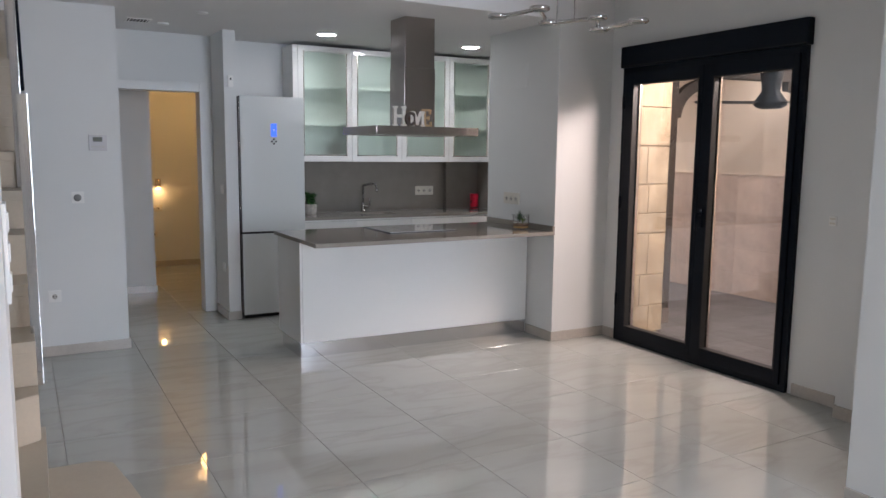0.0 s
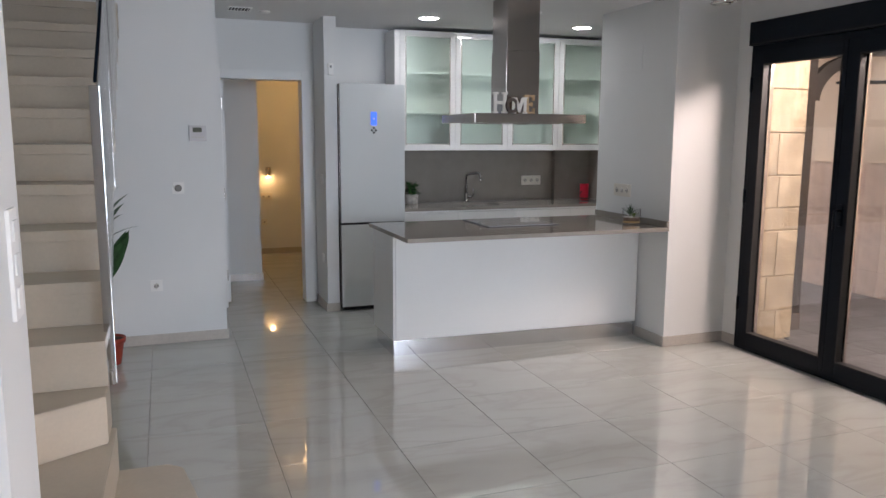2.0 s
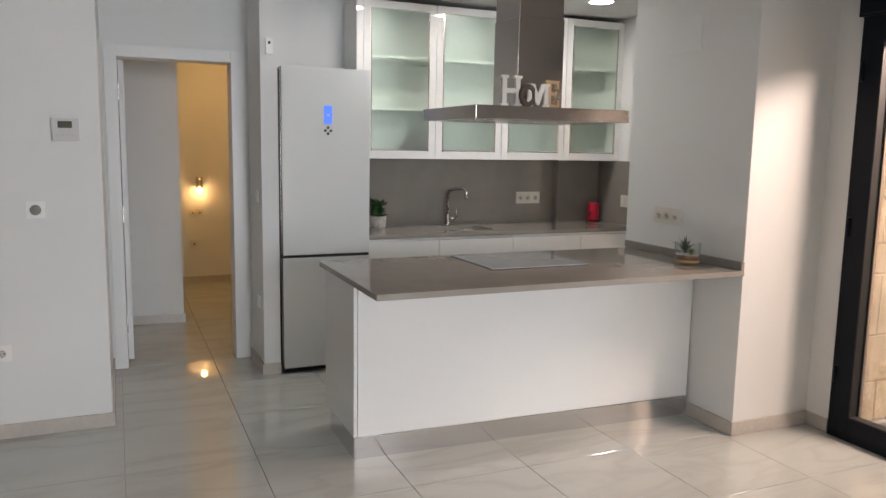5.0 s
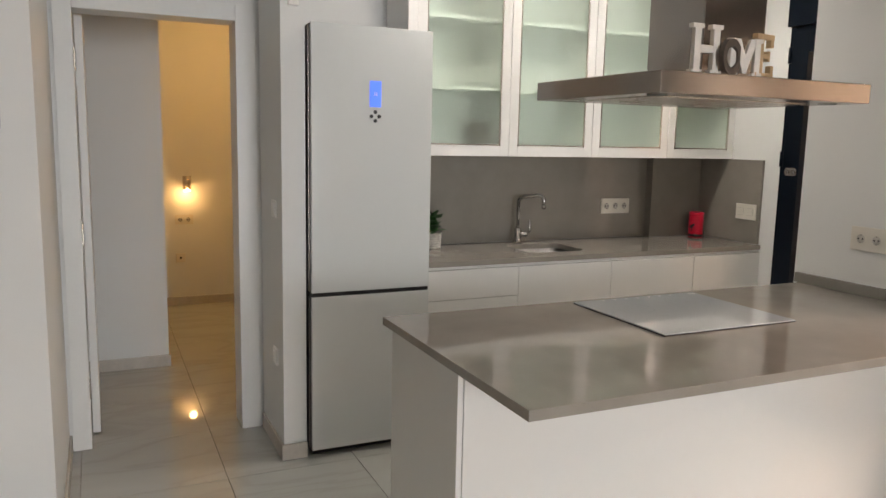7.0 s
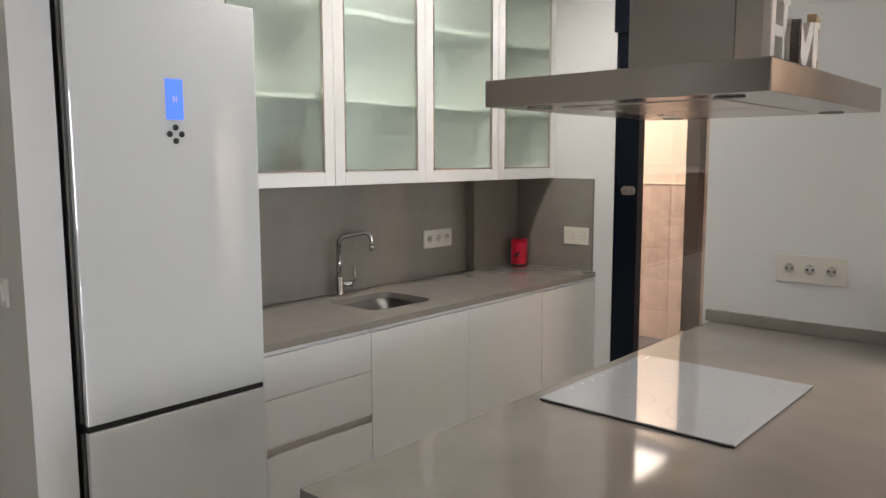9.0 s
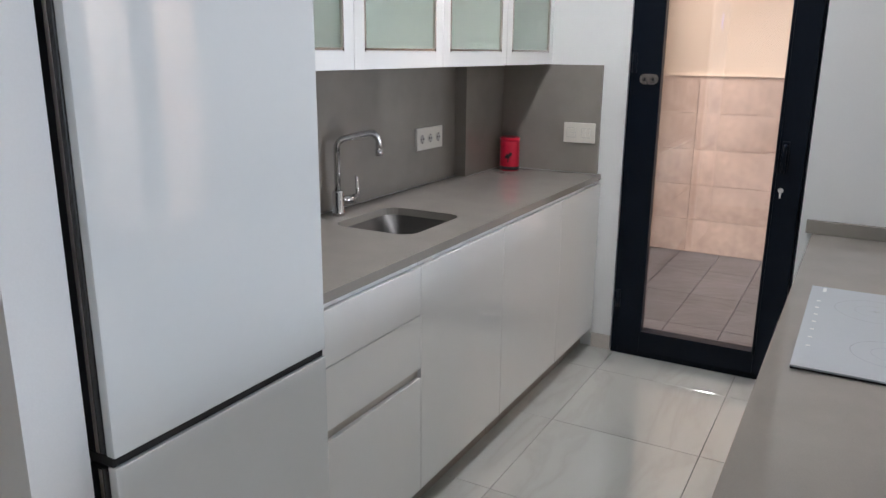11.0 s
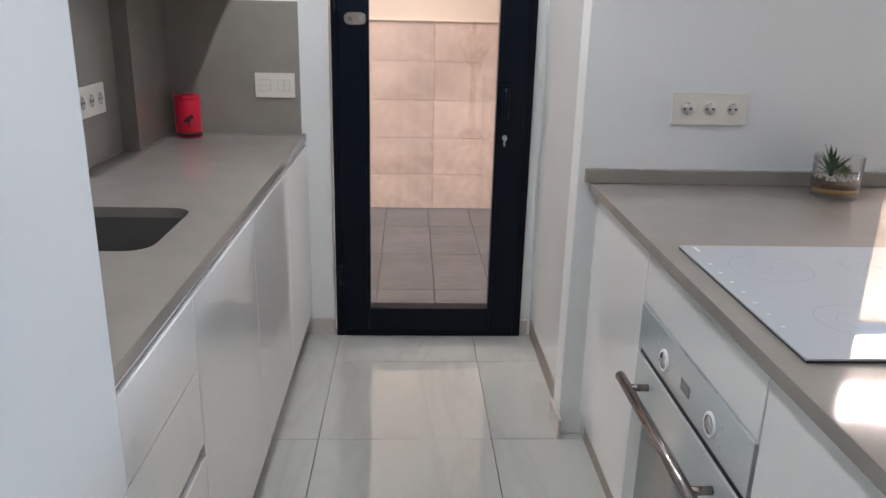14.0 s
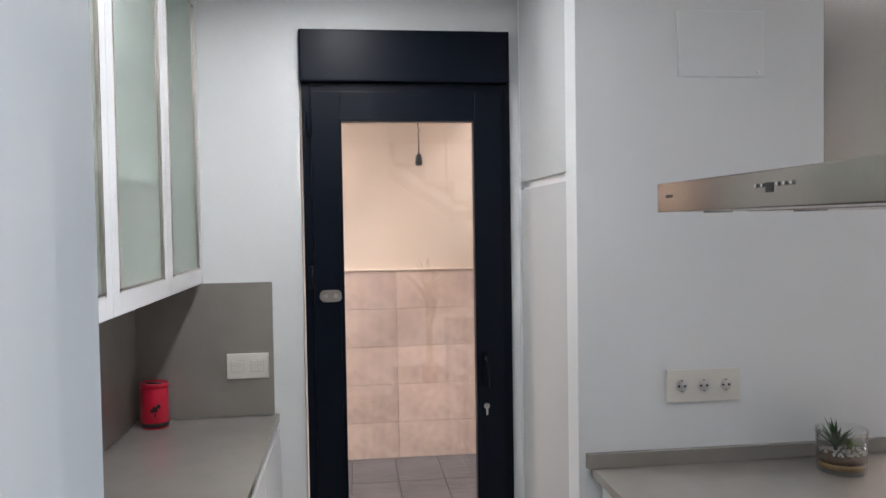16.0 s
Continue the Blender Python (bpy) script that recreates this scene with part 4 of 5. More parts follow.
def hood():
    h = thing("cooker_hood", (2.95, 5.99, 1.67), "brushed steel island cooker hood with a square chimney", "cooker hood")
    x0, x1, y0, y1, z0, z1 = 2.503, 3.394, 5.656, 6.328, 1.672, 1.736
    part("canopy", boxes((x0, x1, y0, y1, z0, z1), bevel=0.003), HOOD, h)
    part("chimney", boxes((2.83, 3.10, 5.85, 6.12, z1, 2.20), bevel=0.003), HOOD, h)
    part("chimney_top", boxes((2.834, 3.096, 5.854, 6.116, 2.20, CEIL), bevel=0.003), HOOD, h)
    for k in range(2):
        a = 2.62 + 0.33 * k
        f = part("grease_filter", boxes((a, a + 0.32, 5.80, 6.18, z0 - 0.002, z0 + 0.002), bevel=0.0008), STEEL, h)
        part("filter_grip", boxes((a + 0.12, a + 0.20, 6.13, 6.15, z0 - 0.005, z0 - 0.002), bevel=0.001), CHROME, f)
    for x in (2.58, 3.32):
        for y in (5.76, 6.22):
            part("hood_lamp", lathe([(0.03, 0), (0.03, 0.006), (0.025, 0.007)], (x, y, z0 - 0.003), 20), FROST, h, "unlit lamp glass")
    for k, dx in enumerate((0.0, 0.02, 0.065, 0.085, 0.105)):
        part("hood_button", boxes((2.967 - dx, 2.975 - dx, y1, y1 + 0.004, 1.707, 1.714), bevel=0.002), CHROME, h)
    part("hood_display", boxes((2.922, 2.940, y1, y1 + 0.0025, 1.698, 1.714)), HOLE, h)
    part("name_mark", boxes((3.31, 3.345, y1, y1 + 0.001, 1.703, 1.709)), HOLE, h, "small dark maker's mark")


hood()


# ---- decoration ----
def letter(name, bm, mat, x, y, yaw, label):
    t = thing(name, (x, y, 1.736), label, "decoration", "letters on the cooker hood")
    part("letter", turned(bm, pose(x, y, 1.737, 90, 0, yaw)), mat, t)


def letters():
    d = 0.018
    H = boxes((0.01, 0.035, 0, 0.15, 0, d), (0.085, 0.11, 0, 0.15, 0, d), (0.035, 0.085, 0.065, 0.088, 0, d), (0, 0.045, 0, 0.014, -0.001, d + 0.001), (0.075, 0.12, 0, 0.014, -0.001, d + 0.001),
              (0, 0.045, 0.136, 0.15, -0.001, d + 0.001), (0.075, 0.12, 0.136, 0.15, -0.001, d + 0.001), bevel=0.002)
    letter("letter_h", H, WOOD_W, 2.665, 5.735, 0, "white wooden letter H on the cooker hood")
    bm = bmesh.new()
    n = 28
    rings = []
    for z in (0, d):
        for r in (0.055, 0.033):
            rings.append([bm.verts.new((0.055 + r * 0.95 * math.cos(2 * math.pi * k / n), 0.0565 + r * math.sin(2 * math.pi * k / n), z)) for k in range(n)])
    for a, b in ((0, 1), (1, 3), (3, 2), (2, 0)):
        for k in range(n):
            bm.faces.new((rings[a][k], rings[a][(k + 1) % n], rings[b][(k + 1) % n], rings[b][k]))
    letter("letter_o", bm, WOOD_D, 2.757, 5.705, 14, "dark patterned wooden letter O on the cooker hood")
    M = merge(boxes((0.0, 0.02, 0, 0.115, 0, d), (0.085, 0.105, 0, 0.115, 0, d), (-0.006, 0.028, 0, 0.012, -0.001, d + 0.001), (0.077, 0.112, 0, 0.012, -0.001, d + 0.001), (-0.006, 0.02, 0.103, 0.116, -0.001, d + 0.001), (0.085, 0.112, 0.103, 0.116, -0.001, d + 0.001), bevel=0.002),
              prism([(0.012, 0.115), (0.034, 0.115), (0.0605, 0.045), (0.0605, 0.010), (0.046, 0.010)], 0.001, d - 0.001), prism([(0.093, 0.115), (0.071, 0.115), (0.0455, 0.045), (0.0455, 0.010), (0.059, 0.010)], 0.001, d - 0.0012))
    letter("letter_m", M, WOOD_W, 2.825, 5.735, -12, "cream wooden letter M on the cooker hood")
    E = boxes((0.012, 0.038, 0, 0.135, 0, d), (0, 0.095, 0, 0.016, -0.001, d + 0.001), (0, 0.09, 0.119, 0.135, -0.001, d + 0.001), (0.038, 0.07, 0.06, 0.076, 0, d), (0.079, 0.095, 0.016, 0.04, 0, d), (0.074, 0.09, 0.095, 0.119, 0, d), (0.062, 0.074, 0.052, 0.084, 0, d), bevel=0.002)
    letter("letter_e", E, WOOD_N, 2.905, 5.715, 10, "natural wooden letter E on the cooker hood")


letters()


def blade_leaf(at, length, width, lean, yaw, curl=0.4, fold=0.25, n=6):
    """A pointed leaf that rises and bends outwards."""
    bm = bmesh.new()
    left, mid, right = [], [], []
    y = z = 0.0
    for k in range(n + 1):
        u = k / n
        a = radians(lean) + curl * u
        if k:
            y += math.sin(a) * length / n
            z += math.cos(a) * length / n
        w = width * (math.sin(math.pi * (0.12 + 0.88 * u)) ** 0.8) * (1 - 0.25 * u)
        if k == n:
            w = 0.0005
        mid.append(bm.verts.new((0, y, z)))
        left.append(bm.verts.new((-w / 2, y - fold * w * math.cos(a), z + fold * w * math.sin(a))))
        right.append(bm.verts.new((w / 2, y - fold * w * math.cos(a), z + fold * w * math.sin(a))))
    for k in range(n):
        for a, b in ((left, mid), (mid, right)):
            f = bm.faces.new((a[k], b[k], b[k + 1], a[k + 1]))
            f.smooth = True
    return turned(bm, pose(*at, 0, 0, yaw))


def cane_plant():
    rnd = random.Random(5)
    x, y = 0.032, 6.24
    p = thing("potted_plant", (x, y, 0), "artificial cane plant with broad leaves in a red-brown pot", "plant")
    part("pot", merge(lathe([(0.068, 0), (0.072, 0.005), (0.094, 0.15), (0.096, 0.155)], (x, y, 0)), lathe([(0.096, 0.15), (0.106, 0.152), (0.109, 0.185), (0.101, 0.188), (0.097, 0.17)], (x, y, 0))), TERRACOTTA, p, "red-brown plastic pot")
    part("soil", lathe([(0.092, 0.155), (0.092, 0.172), (0.05, 0.18)], (x, y, 0)), SOIL, p)
    for cx, cy, top, n, long, lean in ((x + 0.020, y - 0.02, 0.62, 15, 0.33, 30), (x - 0.025, y + 0.01, 0.82, 20, 0.34, 38), (x - 0.05, y - 0.02, 0.66, 0, 0, 0)):
        pts = [(cx + 0.008 * math.sin(7 * k), cy + 0.006 * math.cos(5 * k), 0.16 + (top - 0.16) * k / 7) for k in range(8)]
        c = part("cane", tube(pts, 0.017, 10, 0.9), STEM, p)
        for k in range(n):
            u = k / (n - 1)
            at = Vector((pts[-1][0], pts[-1][1], top - 0.03 + (0.05 if lean < 35 else 0.22) * u))
            if lean < 35:
                # a flat fan of broad leaves
                bm = blade_leaf((0, 0, 0), rnd.uniform(0.9, 1.08) * long, rnd.uniform(0.085, 0.11), rnd.uniform(-6, 10), 180 + rnd.uniform(-25, 25), rnd.uniform(0.0, 0.25), 0.08, 8)
                turned(bm, pose(*at, 0, -16 + 60 * ((k * 5) % n) / (n - 1), 0))
            else:
                bm = blade_leaf(at, rnd.uniform(0.85, 1.1) * long, rnd.uniform(0.05, 0.07), lean * (1 - 0.9 * u) + rnd.uniform(-5, 5), k * 137.5 + rnd.uniform(-12, 12), rnd.uniform(0.3, 0.8), 0.06, 8)
            part("leaf", bm, LEAF if k % 3 == 0 else LEAF_DARK, c)


cane_plant()


def terrarium():
    x, y, z = 3.79, 5.60, 0.9105
    t = thing("glass_planter", (x, y, z), "small succulents in a clear glass tumbler with layered sand", "planter")
    part("glass", merge(lathe([(0.065, 0.0), (0.068, 0.003), (0.070, 0.125), (0.0685, 0.1255), (0.0665, 0.014), (0.02, 0.012)], (x, y, z), 40)), TUMBLER, t, "clear glass tumbler").visible_shadow = False
    part("sand", lathe([(0.065, 0.0145), (0.0655, 0.030), (0.03, 0.032)], (x, y, z)), SAND, t)
    part("gravel", lathe([(0.0655, 0.0305), (0.0655, 0.054), (0.03, 0.056)], (x, y, z)), PEBBLE, t)
    grit = random.Random(3)
    for name, mat, count, lo, hi, size in (("brown_pebbles", PEBBLE, 110, 0.034, 0.053, 0.0042), ("white_pebbles", PEBBLE_W, 90, 0.055, 0.062, 0.0050)):
        bm = bmesh.new()
        for k in range(count):
            a = grit.uniform(0, 2 * math.pi)
            far = 0.0625 if name == "brown_pebbles" else 0.062 * math.sqrt(grit.random())
            got = bmesh.ops.create_icosphere(bm, subdivisions=1, radius=1)
            m = pose(x + far * math.cos(a), y + far * math.sin(a), z + grit.uniform(lo, hi), grit.uniform(0, 90), grit.uniform(0, 90), grit.uniform(0, 90))
            r = size * grit.uniform(0.7, 1.25)
            for v in got["verts"]:
                v.co = m @ Vector((v.co.x * r, v.co.y * r * 0.8, v.co.z * r * 0.65))
        tagged(part(name, bm, mat, t), "", "", "", "stuff")
    rnd = random.Random(8)
    a = part("succulent", boxes((x - 0.004, x + 0.004, y + 0.016, y + 0.024, z + 0.06, z + 0.07)), LEAF_DARK, t)
    for k in range(22):
        part("leaf", blade_leaf((x, y + 0.02, z + 0.066), rnd.uniform(0.06, 0.10), 0.013, 55 - 48 * k / 21 + rnd.uniform(-5, 5), 137.5 * k, 0.15, 0.3, 4), LEAF_DARK, a)
    b = part("succulent", boxes((x - 0.004, x + 0.004, y - 0.030, y - 0.022, z + 0.06, z + 0.07)), LEAF_LIME, t)
    for k in range(22):
        part("leaf", blade_leaf((x + 0.004, y - 0.024, z + 0.066), rnd.uniform(0.025, 0.042), 0.015, 75 - 60 * k / 21, 137.5 * k, 0.1, 0.3, 3), LEAF_LIME, b)


terrarium()


def red_tin():
    x, y, z = 4.662, 7.765, 0.9105
    t = thing("red_tin", (x, y, z), "oval red tin with a dark printed picture", "tin")
    m = pose(x, y, z, 0, 0, 65)
    part("body", turned(lathe([(0.050, 0), (0.052, 0.003), (0.052, 0.150), (0.050, 0.153)], steps=40, sy=0.9), m), RED, t)
    part("lid", turned(lathe([(0.0535, 0.150), (0.0535, 0.165), (0.050, 0.168), (0.046, 0.164)], steps=40, sy=0.9), m), RED, t, "red metal lid")
    part("opening", turned(lathe([(0.032, 0.1645), (0.032, 0.1665)], steps=30, sy=0.6), m), BLACK, t)
    part("band", turned(lathe([(0.0526, 0.006), (0.0526, 0.022)], steps=40, sy=0.906), m), BLACK, t, "dark base band")
    for u, w, h, zz in ((0.0, 0.018, 0.02, 0.075), (0.012, 0.014, 0.016, 0.085), (-0.012, 0.010, 0.014, 0.07), (0.0, 0.006, 0.02, 0.055)):
        a = math.radians(128) + u * 20
        px, py = 0.0528 * math.cos(a), 0.0528 * 0.906 * math.sin(a)
        bm = turned(boxes((-w / 2, w / 2, -0.0006, 0.0006, -h / 2, h / 2), bevel=0.0003), m @ pose(px, py, zz, 0, 0, math.degrees(a) + 90))
        part("print", bm, BLACK, t)


red_tin()


def basket():
    x, y, z = 2.73, 7.80, 0.9105
    b = thing("plant_basket", (x, y, z), "small green plant in a white wicker basket", "plant")
    part("lining", lathe([(0.055, 0.002), (0.062, 0.085), (0.05, 0.086)], (x, y, z)), WICKER, b)
    for k in range(7):
        r = 0.0575 + 0.001 * k
        part("weave", tube([(x + (r + 0.002 * math.sin(10 * a + math.pi * k)) * math.cos(a), y + (r + 0.002 * math.sin(10 * a + math.pi * k)) * math.sin(a), z + 0.006 + 0.013 * k) for a in [2 * math.pi * j / 40 for j in range(41)]], 0.0045, 6), WICKER, b)
    rnd = random.Random(4)
    h = part("foliage", tube([(x, y, z + 0.08), (x, y, z + 0.16)], 0.004, 6), STEM, b)
    for k in range(60):
        part("leaf", blade_leaf((x + rnd.uniform(-0.03, 0.03), y + rnd.uniform(-0.03, 0.03), z + 0.085 + rnd.uniform(0, 0.08)), rnd.uniform(0.055, 0.10), rnd.uniform(0.03, 0.045), rnd.uniform(5, 75), rnd.uniform(0, 360), 0.4, 0.2, 4), LEAF if k % 2 else LEAF_DARK, h)


basket()


# ---- sockets, switches and fixtures ----
def on_wall(name, at, yaw, w, h, label, category, depth=0.009, mat=None):
    """A wall plate whose front looks towards yaw (0: -y, 90: +x, -90: -x)."""
    t = thing(name, at, label, category)
    m = pose(*at, 0, 0, yaw)
    part("plate", turned(boxes((-w / 2, w / 2, -depth, 0, -h / 2, h / 2), bevel=0.003), m), mat or PLASTIC, t)
    return t, m, depth


def socket_face(t, m, d, u, mat=None):
    f = part("socket", turned(merge(turned(lathe([(0.0225, 0), (0.0225, 0.002), (0.0195, 0.0022), (0.0185, -0.0)], steps=28), pose(u, -d, 0, 90, 0, 0)), boxes((u - 0.026, u + 0.026, -d - 0.0008, -d, -0.026, 0.026), bevel=0.0003)), m), mat or IVORY, t)
    part("recess", turned(turned(lathe([(0.0185, 0), (0.0185, 0.0024)], steps=28), pose(u, -d, 0, 90, 0, 0)), m), SHADOWED, f)
    for du in (-0.0095, 0.0095):
        part("hole", turned(turned(lathe([(0.004, 0), (0.004, 0.0032)], steps=10), pose(u + du, -d, 0, 90, 0, 0)), m), HOLE, f)
    for dz in (-0.0165, 0.0165):
        part("clip", turned(boxes((u - 0.003, u + 0.003, -d - 0.0034, -d, dz - 0.002, dz + 0.002)), m), STEEL, f)


HOLE_GREY = material("grey gap", (0.25, 0.24, 0.22), 0.5)
# shade of socket recesses and rocker gaps put into the colour; also grey keys
SHADOWED = material("grey plastic and recess shade", (0.56, 0.54, 0.50), 0.4, vary=0.01)


def triple_socket(at, yaw, w=0.236, h=0.10, step=0.071):
    t, m, d = on_wall("triple_socket", at, yaw, w, h, "ivory plate with three round power sockets", "socket", mat=IVORY)
    for u in (-step, 0, step):
        socket_face(t, m, d, u)


triple_socket((3.94, 5.957, 1.147), -90)
triple_socket((4.095, 7.912, 1.117), 0, 0.225, 0.098)

t, m, d = on_wall("wall_socket", (0.349, 6.67, 0.45), 0, 0.085, 0.085, "single white power socket on the white wall", "socket")
socket_face(t, m, d, 0, PLASTIC)

t, m, d = on_wall("switch_plate", (4.759, 7.433, 1.11), -90, 0.16, 0.098, "ivory double rocker switch on the backsplash", "switch", mat=IVORY)
for u, n in ((-0.04, 1), (0.036, 2)):
    part("gap_shade", turned(boxes((u - 0.0245, u + 0.0245, -d - 0.001, -d, -0.0235, 0.0235)), m), SHADOWED, t, "grey sheet for the shaded gap round the rockers")
    for i in range(n):
        for j in range(2):
            w = 0.046 / n
            a = u - 0.023 + i * w
            part("rocker", turned(boxes((a + 0.001, a + w - 0.001, -d - 0.004, -d, -0.022 + 0.022 * j + 0.001, -0.001 + 0.022 * j), bevel=0.001), m), IVORY, t)

t, m, d = on_wall("thermostat", (0.69, 6.67, 1.585), 0, 0.125, 0.115, "pale grey room thermostat with a dark screen", "thermostat", depth=0.022, mat=material("pale grey plastic", (0.60, 0.59, 0.60), 0.35, vary=0.01))
part("screen", turned(boxes((-0.035, 0.03, -d - 0.001, -d, 0.008, 0.042), bevel=0.0005), m), material("grey lcd screen", (0.07, 0.08, 0.06), 0.12), t, "grey liquid crystal screen")
for k in range(4):
    part("key", turned(boxes((-0.046 + 0.024 * k, -0.030 + 0.024 * k, -d - 0.002, -d, -0.034, -0.024), bevel=0.001), m), SHADOWED, t)

t, m, d = on_wall("dimmer", (0.535, 6.67, 1.18), 0, 0.085, 0.085, "white dimmer switch with a round grey knob", "switch")
part("knob", turned(turned(lathe([(0.026, 0), (0.026, 0.006), (0.024, 0.016), (0.020, 0.018)], steps=28), pose(0, -d, 0, 90, 0, 0)), m), HOLE_GREY, t, "round grey knob")

t, m, d = on_wall("switch_plate", (0.13, 2.50, 1.30), 90, 0.085, 0.235, "white vertical plate with three switches", "switch")
for k in range(3):
    part("rocker", turned(boxes((-0.022, 0.022, -d - 0.004, -d, -0.093 + 0.071 * k, -0.049 + 0.071 * k), bevel=0.002), m), PLASTIC, t)

for z in (1.185, 0.47):
    t, m, d = on_wall("switch_plate", (1.776, 7.45, z), -90, 0.08, 0.08, "white switch plate on the passage wall", "switch")
    part("rocker", turned(boxes((-0.024, 0.024, -d - 0.004, -d, -0.024, 0.024), bevel=0.002), m), PLASTIC, t)

t, m, d = on_wall("wall_outlet", (XT, 3.30, 1.15), -90, 0.05, 0.06, "small white switch beside the terrace door", "switch")
for z in (-0.014, 0.014):
    part("rocker", turned(boxes((-0.018, 0.018, -d - 0.003, -d, z - 0.006, z + 0.006), bevel=0.001), m), IVORY, t)

t, m, d = on_wall("alarm_sensor", (1.83, 7.30, 2.14), 0, 0.045, 0.10, "small white motion detector with a dark lens", "sensor", depth=0.03)
part("lens", turned(boxes((-0.007, 0.007, -d - 0.003, -d, 0.012, 0.030), bevel=0.002), m), DARKGREY, t, "dark lens")

t, m, d = on_wall("access_panel", (3.94, 5.896, 2.187), -90, 0.276, 0.20, "white flush inspection cover screwed to the wall", "cover", depth=0.005, mat=PAINT)
for u in (-0.12, 0.12):
    part("screw", turned(turned(lathe([(0.004, 0), (0.004, 0.0015)], steps=12), pose(u, -d, -0.085, 90, 0, 0)), m), PLASTIC, t)

# hall: lit wall lamp, sockets below it
t = thing("wall_lamp", (1.73, 10.9, 1.09), "small steel wall spot shining warm light down", "lamp")
part("mount", boxes((1.715, 1.745, 10.86, 10.9, 1.07, 1.11), bevel=0.003), STEEL, t)
part("shade", merge(tube([(1.73, 10.83, 1.04), (1.73, 10.83, 1.16)], 0.036, 24)), STEEL, t, "steel cylinder shade")
part("bulb", lathe([(0.028, -0.012), (0.03, -0.002)], (1.73, 10.83, 1.038)), WARM, t, "glowing warm bulb")
lamp("wall_lamp_light", "POINT", pose(1.73, 10.80, 1.0), 1.4, (1.0, 0.56, 0.20), radius=0.03)
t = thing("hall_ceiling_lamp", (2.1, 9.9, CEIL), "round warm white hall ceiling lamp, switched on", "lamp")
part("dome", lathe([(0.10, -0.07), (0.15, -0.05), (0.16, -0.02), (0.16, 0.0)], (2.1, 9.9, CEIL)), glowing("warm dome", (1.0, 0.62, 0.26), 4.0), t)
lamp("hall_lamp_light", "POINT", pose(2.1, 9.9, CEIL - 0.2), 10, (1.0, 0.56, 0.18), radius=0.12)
t, m, d = on_wall("double_socket", (1.705, 10.9, 0.772), 0, 0.155, 0.085, "ivory double socket under the wall lamp", "socket", mat=IVORY)
for u in (-0.035, 0.035):
    socket_face(t, m, d, u)
t, m, d = on_wall("aerial_socket", (1.668, 10.9, 0.43), 0, 0.08, 0.08, "ivory aerial socket low on the hall wall", "socket", mat=IVORY)
part("hole", turned(turned(lathe([(0.010, 0), (0.010, 0.002)], steps=14), pose(0, -d, 0, 90, 0, 0)), m), HOLE, t)

# kitchen ceiling: three lit downlights, vent, detectors
for x in (2.645, 3.40, 4.16):
    t = thing("downlight", (x, 7.06, CEIL), "round white recessed downlight, switched on", "lamp", "kitchen downlights")
    part("trim_ring", lathe([(0.098, -0.002), (0.098, -0.006), (0.085, -0.010), (0.082, -0.004)], (x, 7.06, CEIL)), PLASTIC, t, "white trim ring")
    part("diffuser", lathe([(0.082, -0.0045), (0.080, -0.007)], (x, 7.06, CEIL)), BULB, t, "glowing diffuser")

t = thing("air_vent", (1.07, 7.2, CEIL), "dark slatted air vent in the white ceiling", "vent")
part("frame", boxes((0.98, 1.17, 7.10, 7.115, CEIL - 0.008, CEIL), (0.98, 1.17, 7.285, 7.30, CEIL - 0.008, CEIL), (0.98, 0.995, 7.115, 7.285, CEIL - 0.008, CEIL), (1.155, 1.17, 7.115, 7.285, CEIL - 0.008, CEIL), bevel=0.002), PLASTIC, t)
part("backing", boxes((0.995, 1.155, 7.115, 7.285, CEIL - 0.003, CEIL - 0.001)), HOLE, t)
for k in range(6):
    part("slat", boxes((1.010 + 0.026 * k, 1.016 + 0.026 * k, 7.115, 7.285, CEIL - 0.006, CEIL - 0.0035)), PLASTIC, t)
for x, y in ((1.28, 7.25), (1.45, 6.55), (3.37, 6.45)):
    t = thing("smoke_detector", (x, y, CEIL), "small white round ceiling detector", "detector")
    part("cover", lathe([(0.04, -0.014), (0.045, -0.008), (0.045, -0.001)], (x, y, CEIL)), PLASTIC, t)


def chandelier():
    c = thing("pendant_light", (3.0, 4.08, 2.32), "chrome pendant lamp of linked flat rings", "lamp")
    base = Vector((3.0, 4.08, 2.32))
    along = Vector((0.80, -0.60, 0)).normalized()
    side = Vector((0.6, 0.8, 0))
    spots = [base + along * u + side * v + Vector((0, 0, w)) for u, v, w in ((-0.40, 0.05, 0.03), (-0.15, -0.10, 0.045), (-0.10, 0.12, 0.0), (0.18, -0.05, 0.0), (0.20, 0.12, -0.04), (0.42, 0.02, -0.01))]
    for p in spots:
        bm = merge(lathe([(0.052, -0.012), (0.058, -0.008), (0.058, 0.008), (0.052, 0.012), (0.036, 0.012), (0.034, 0.0)], p))
        r = part("ring", bm, CHROME, c)
        part("diffuser", lathe([(0.035, -0.014), (0.037, -0.011)], p), FROST, r, "unlit frosted disc")
    for a, b in zip(spots, spots[1:]):
        n = 8
        mid = (a + b) / 2 + side * 0.04
        pts = [a * (1 - u) ** 2 + mid * 2 * u * (1 - u) + b * u * u for u in [k / n for k in range(n + 1)]]
        part("arm", tube(pts, 0.012, 10), CHROME, c)
    for u in (-0.05, 0.05):
        part("wire", tube([base + along * u, base + along * u + Vector((0, 0, HIGH - 2.32))], 0.003, 8), CHROME, c)
    part("ceiling_rose", lathe([(0.06, HIGH - 0.04), (0.07, HIGH - 0.03), (0.07, HIGH)], (base.x, base.y, 0)), CHROME, c)


chandelier()


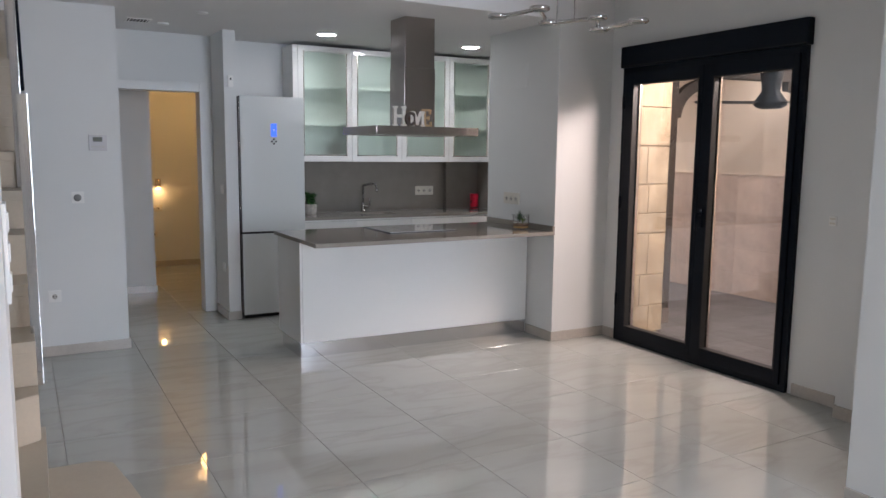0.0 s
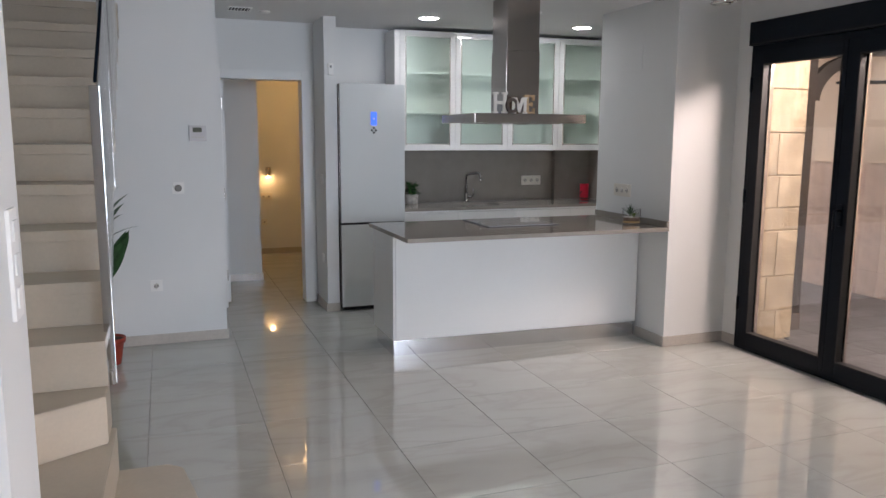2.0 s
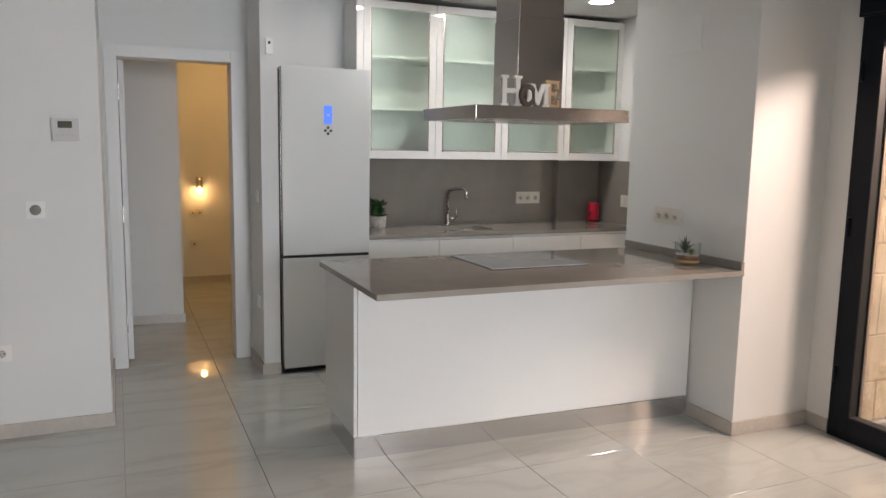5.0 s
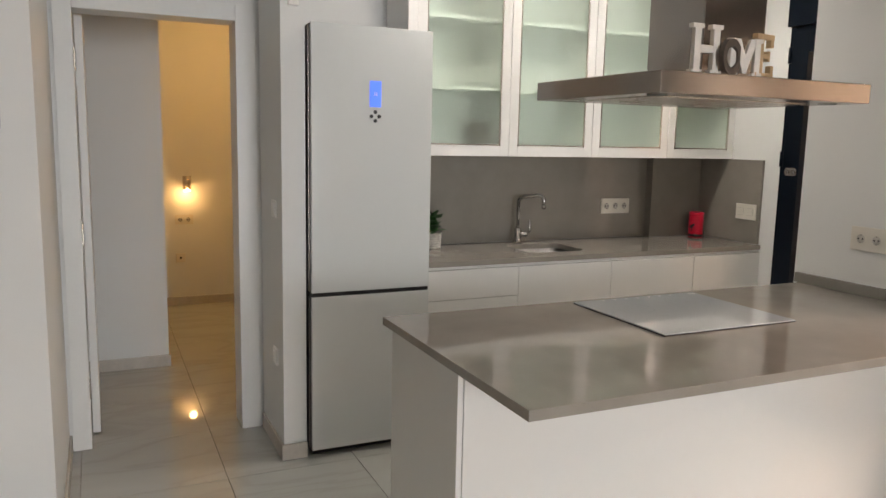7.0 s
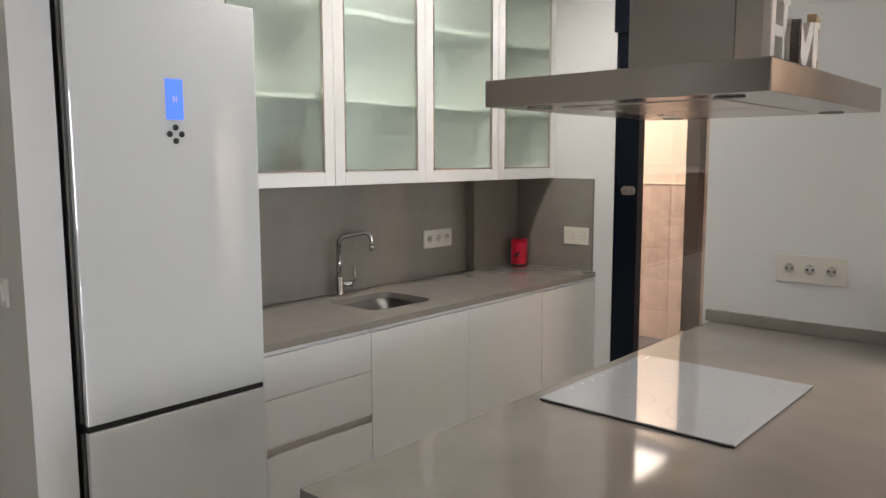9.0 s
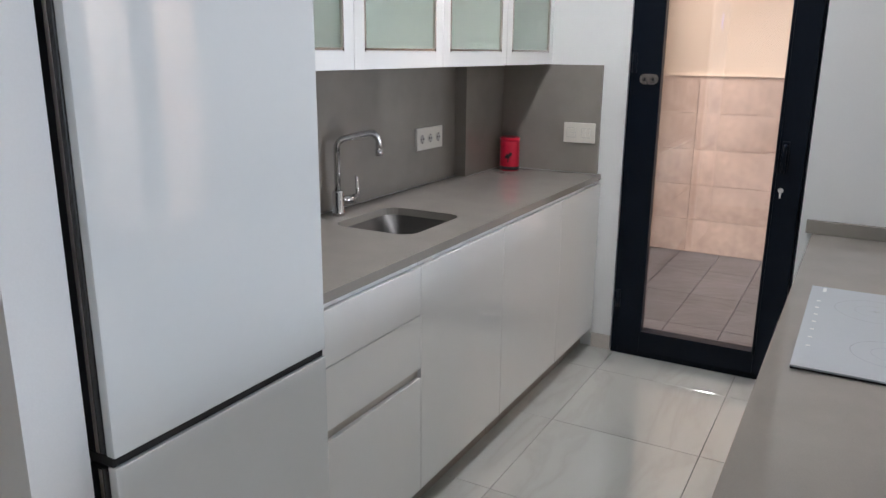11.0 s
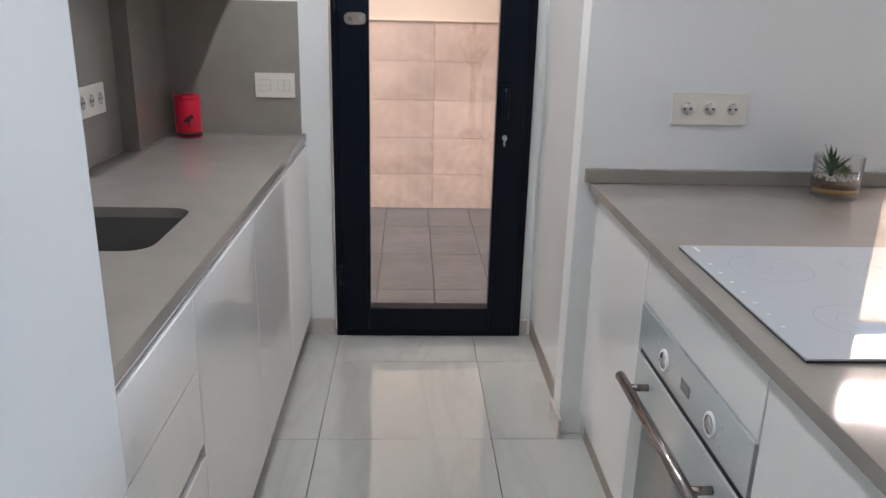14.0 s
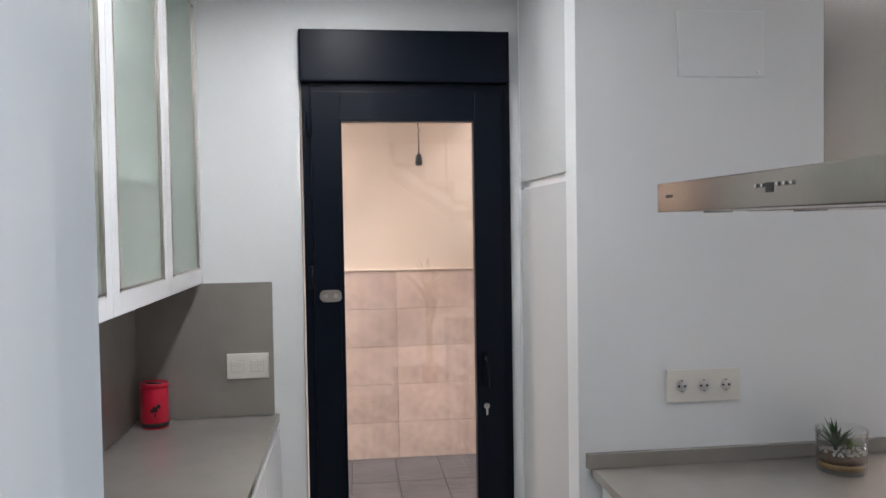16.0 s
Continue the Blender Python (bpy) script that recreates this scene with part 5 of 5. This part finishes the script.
# ---- tiles and stones ----
def tile_mesh(name, sx, sy, depth, mat, bevel=0.0012):
    bm = boxes((0, sx, 0, sy, -depth, 0))
    bmesh.ops.bevel(bm, geom=[e for e in bm.edges if all(v.co.z > -0.001 for v in e.verts)], offset=bevel, segments=1, affect="EDGES")
    return mesh_of(name, bm, mat)


def lay(parent, name, xs, ys, z, gap, depth, mat, skip=lambda x, y: False):
    """Square-cut tiles between the joint lines xs and ys."""
    made = {}
    for x0, x1 in zip(xs, xs[1:]):
        for y0, y1 in zip(ys, ys[1:]):
            if skip((x0 + x1) / 2, (y0 + y1) / 2):
                continue
            size = (round(x1 - x0 - gap, 4), round(y1 - y0 - gap, 4))
            if size not in made:
                made[size] = tile_mesh(name, *size, depth, mat)
            ob = new(name, made[size])
            ob.parent = parent
            ob.location = Vector((x0 + gap / 2, y0 + gap / 2, z)) - BASE[parent.name]


PITCH = 0.60
xs = [-3.3] + [3.90 - PITCH * k for k in range(11, -1, -1)] + [4.50, 4.78]
ys = [Y0] + [7.19 - PITCH * k for k in range(17, -7, -1)] + [10.9]
lay(floor, "tile", xs, ys, 0.0, 0.0022, 0.012, FLOOR, lambda x, y: (x < X0 and y > 2.4) or (y > 8.0 and (x < 0.3 or x > 2.8)) or (x > 4.5 and 3.4 < y < 5.3))
lay(terrace_floor, "tile", [OUT, 5.35, 5.95, 6.55, 7.05], [-2.0] + [6.748 - 0.30 * k for k in range(29, -9, -1)] + [9.4], 0.0, 0.004, 0.02, SLATE)
# wall tiles up to 1.33 m along the garden wall
made = {}
for j, (z0, z1) in enumerate(((0.0, 0.257), (0.257, 0.526), (0.526, 0.795), (0.795, 1.064), (1.064, 1.33))):
    for k in range(-10, 5):
        y0 = 6.716 + 0.60 * k
        size = round(z1 - z0, 3)
        if size not in made:
            bm = boxes((0, 0.010, 0.0015, 0.5985, 0.0015, size - 0.0015))
            bmesh.ops.bevel(bm, geom=[e for e in bm.edges if all(v.co.x < 0.001 for v in e.verts)], offset=0.0012, segments=1, affect="EDGES")
            made[size] = mesh_of("wall_tile", bm, WALLTILE)
        ob = new("wall_tile", made[size])
        ob.parent = terrace_wall
        ob.location = Vector((7.038, y0, z0)) - BASE[terrace_wall.name]
ledge = structure("trim_ledge", boxes((7.03, 7.05, -2.0, 9.4, 1.331, 1.340), bevel=0.002), RENDER, "thin pale ledge on top of the wall tiles", "trim")
# rough stones of the porch pier
rnd = random.Random(11)
z = 0.0
while z < 2.55:
    h = rnd.uniform(0.13, 0.36)
    h = min(h, 2.60 - z)
    for face in (0, 1):
        lo, hi = (4.62, 5.07) if face == 0 else (5.235, 5.70)
        cuts = [lo, hi] if (face == 0 and rnd.random() < 0.5) else [lo, lo + (hi - lo) * rnd.uniform(0.35, 0.65), hi]
        for a, b in zip(cuts, cuts[1:]):
            d = rnd.uniform(0.007, 0.013)
            if face == 0:
                bm = boxes((a + 0.002, b - 0.002, 5.235 - d, 5.235, z + 0.003, z + h - 0.003))
            else:
                bm = boxes((5.07, 5.07 + d, a + 0.004, b - 0.004, z + 0.003, z + h - 0.003))
            bmesh.ops.bevel(bm, geom=list(bm.edges), offset=0.005, segments=1, affect="EDGES")
            for v in bm.verts:
                v.co += 0.004 * noise.noise_vector(v.co * 9)
            part("stone", bm, STONE, stone_wall)
    z += h
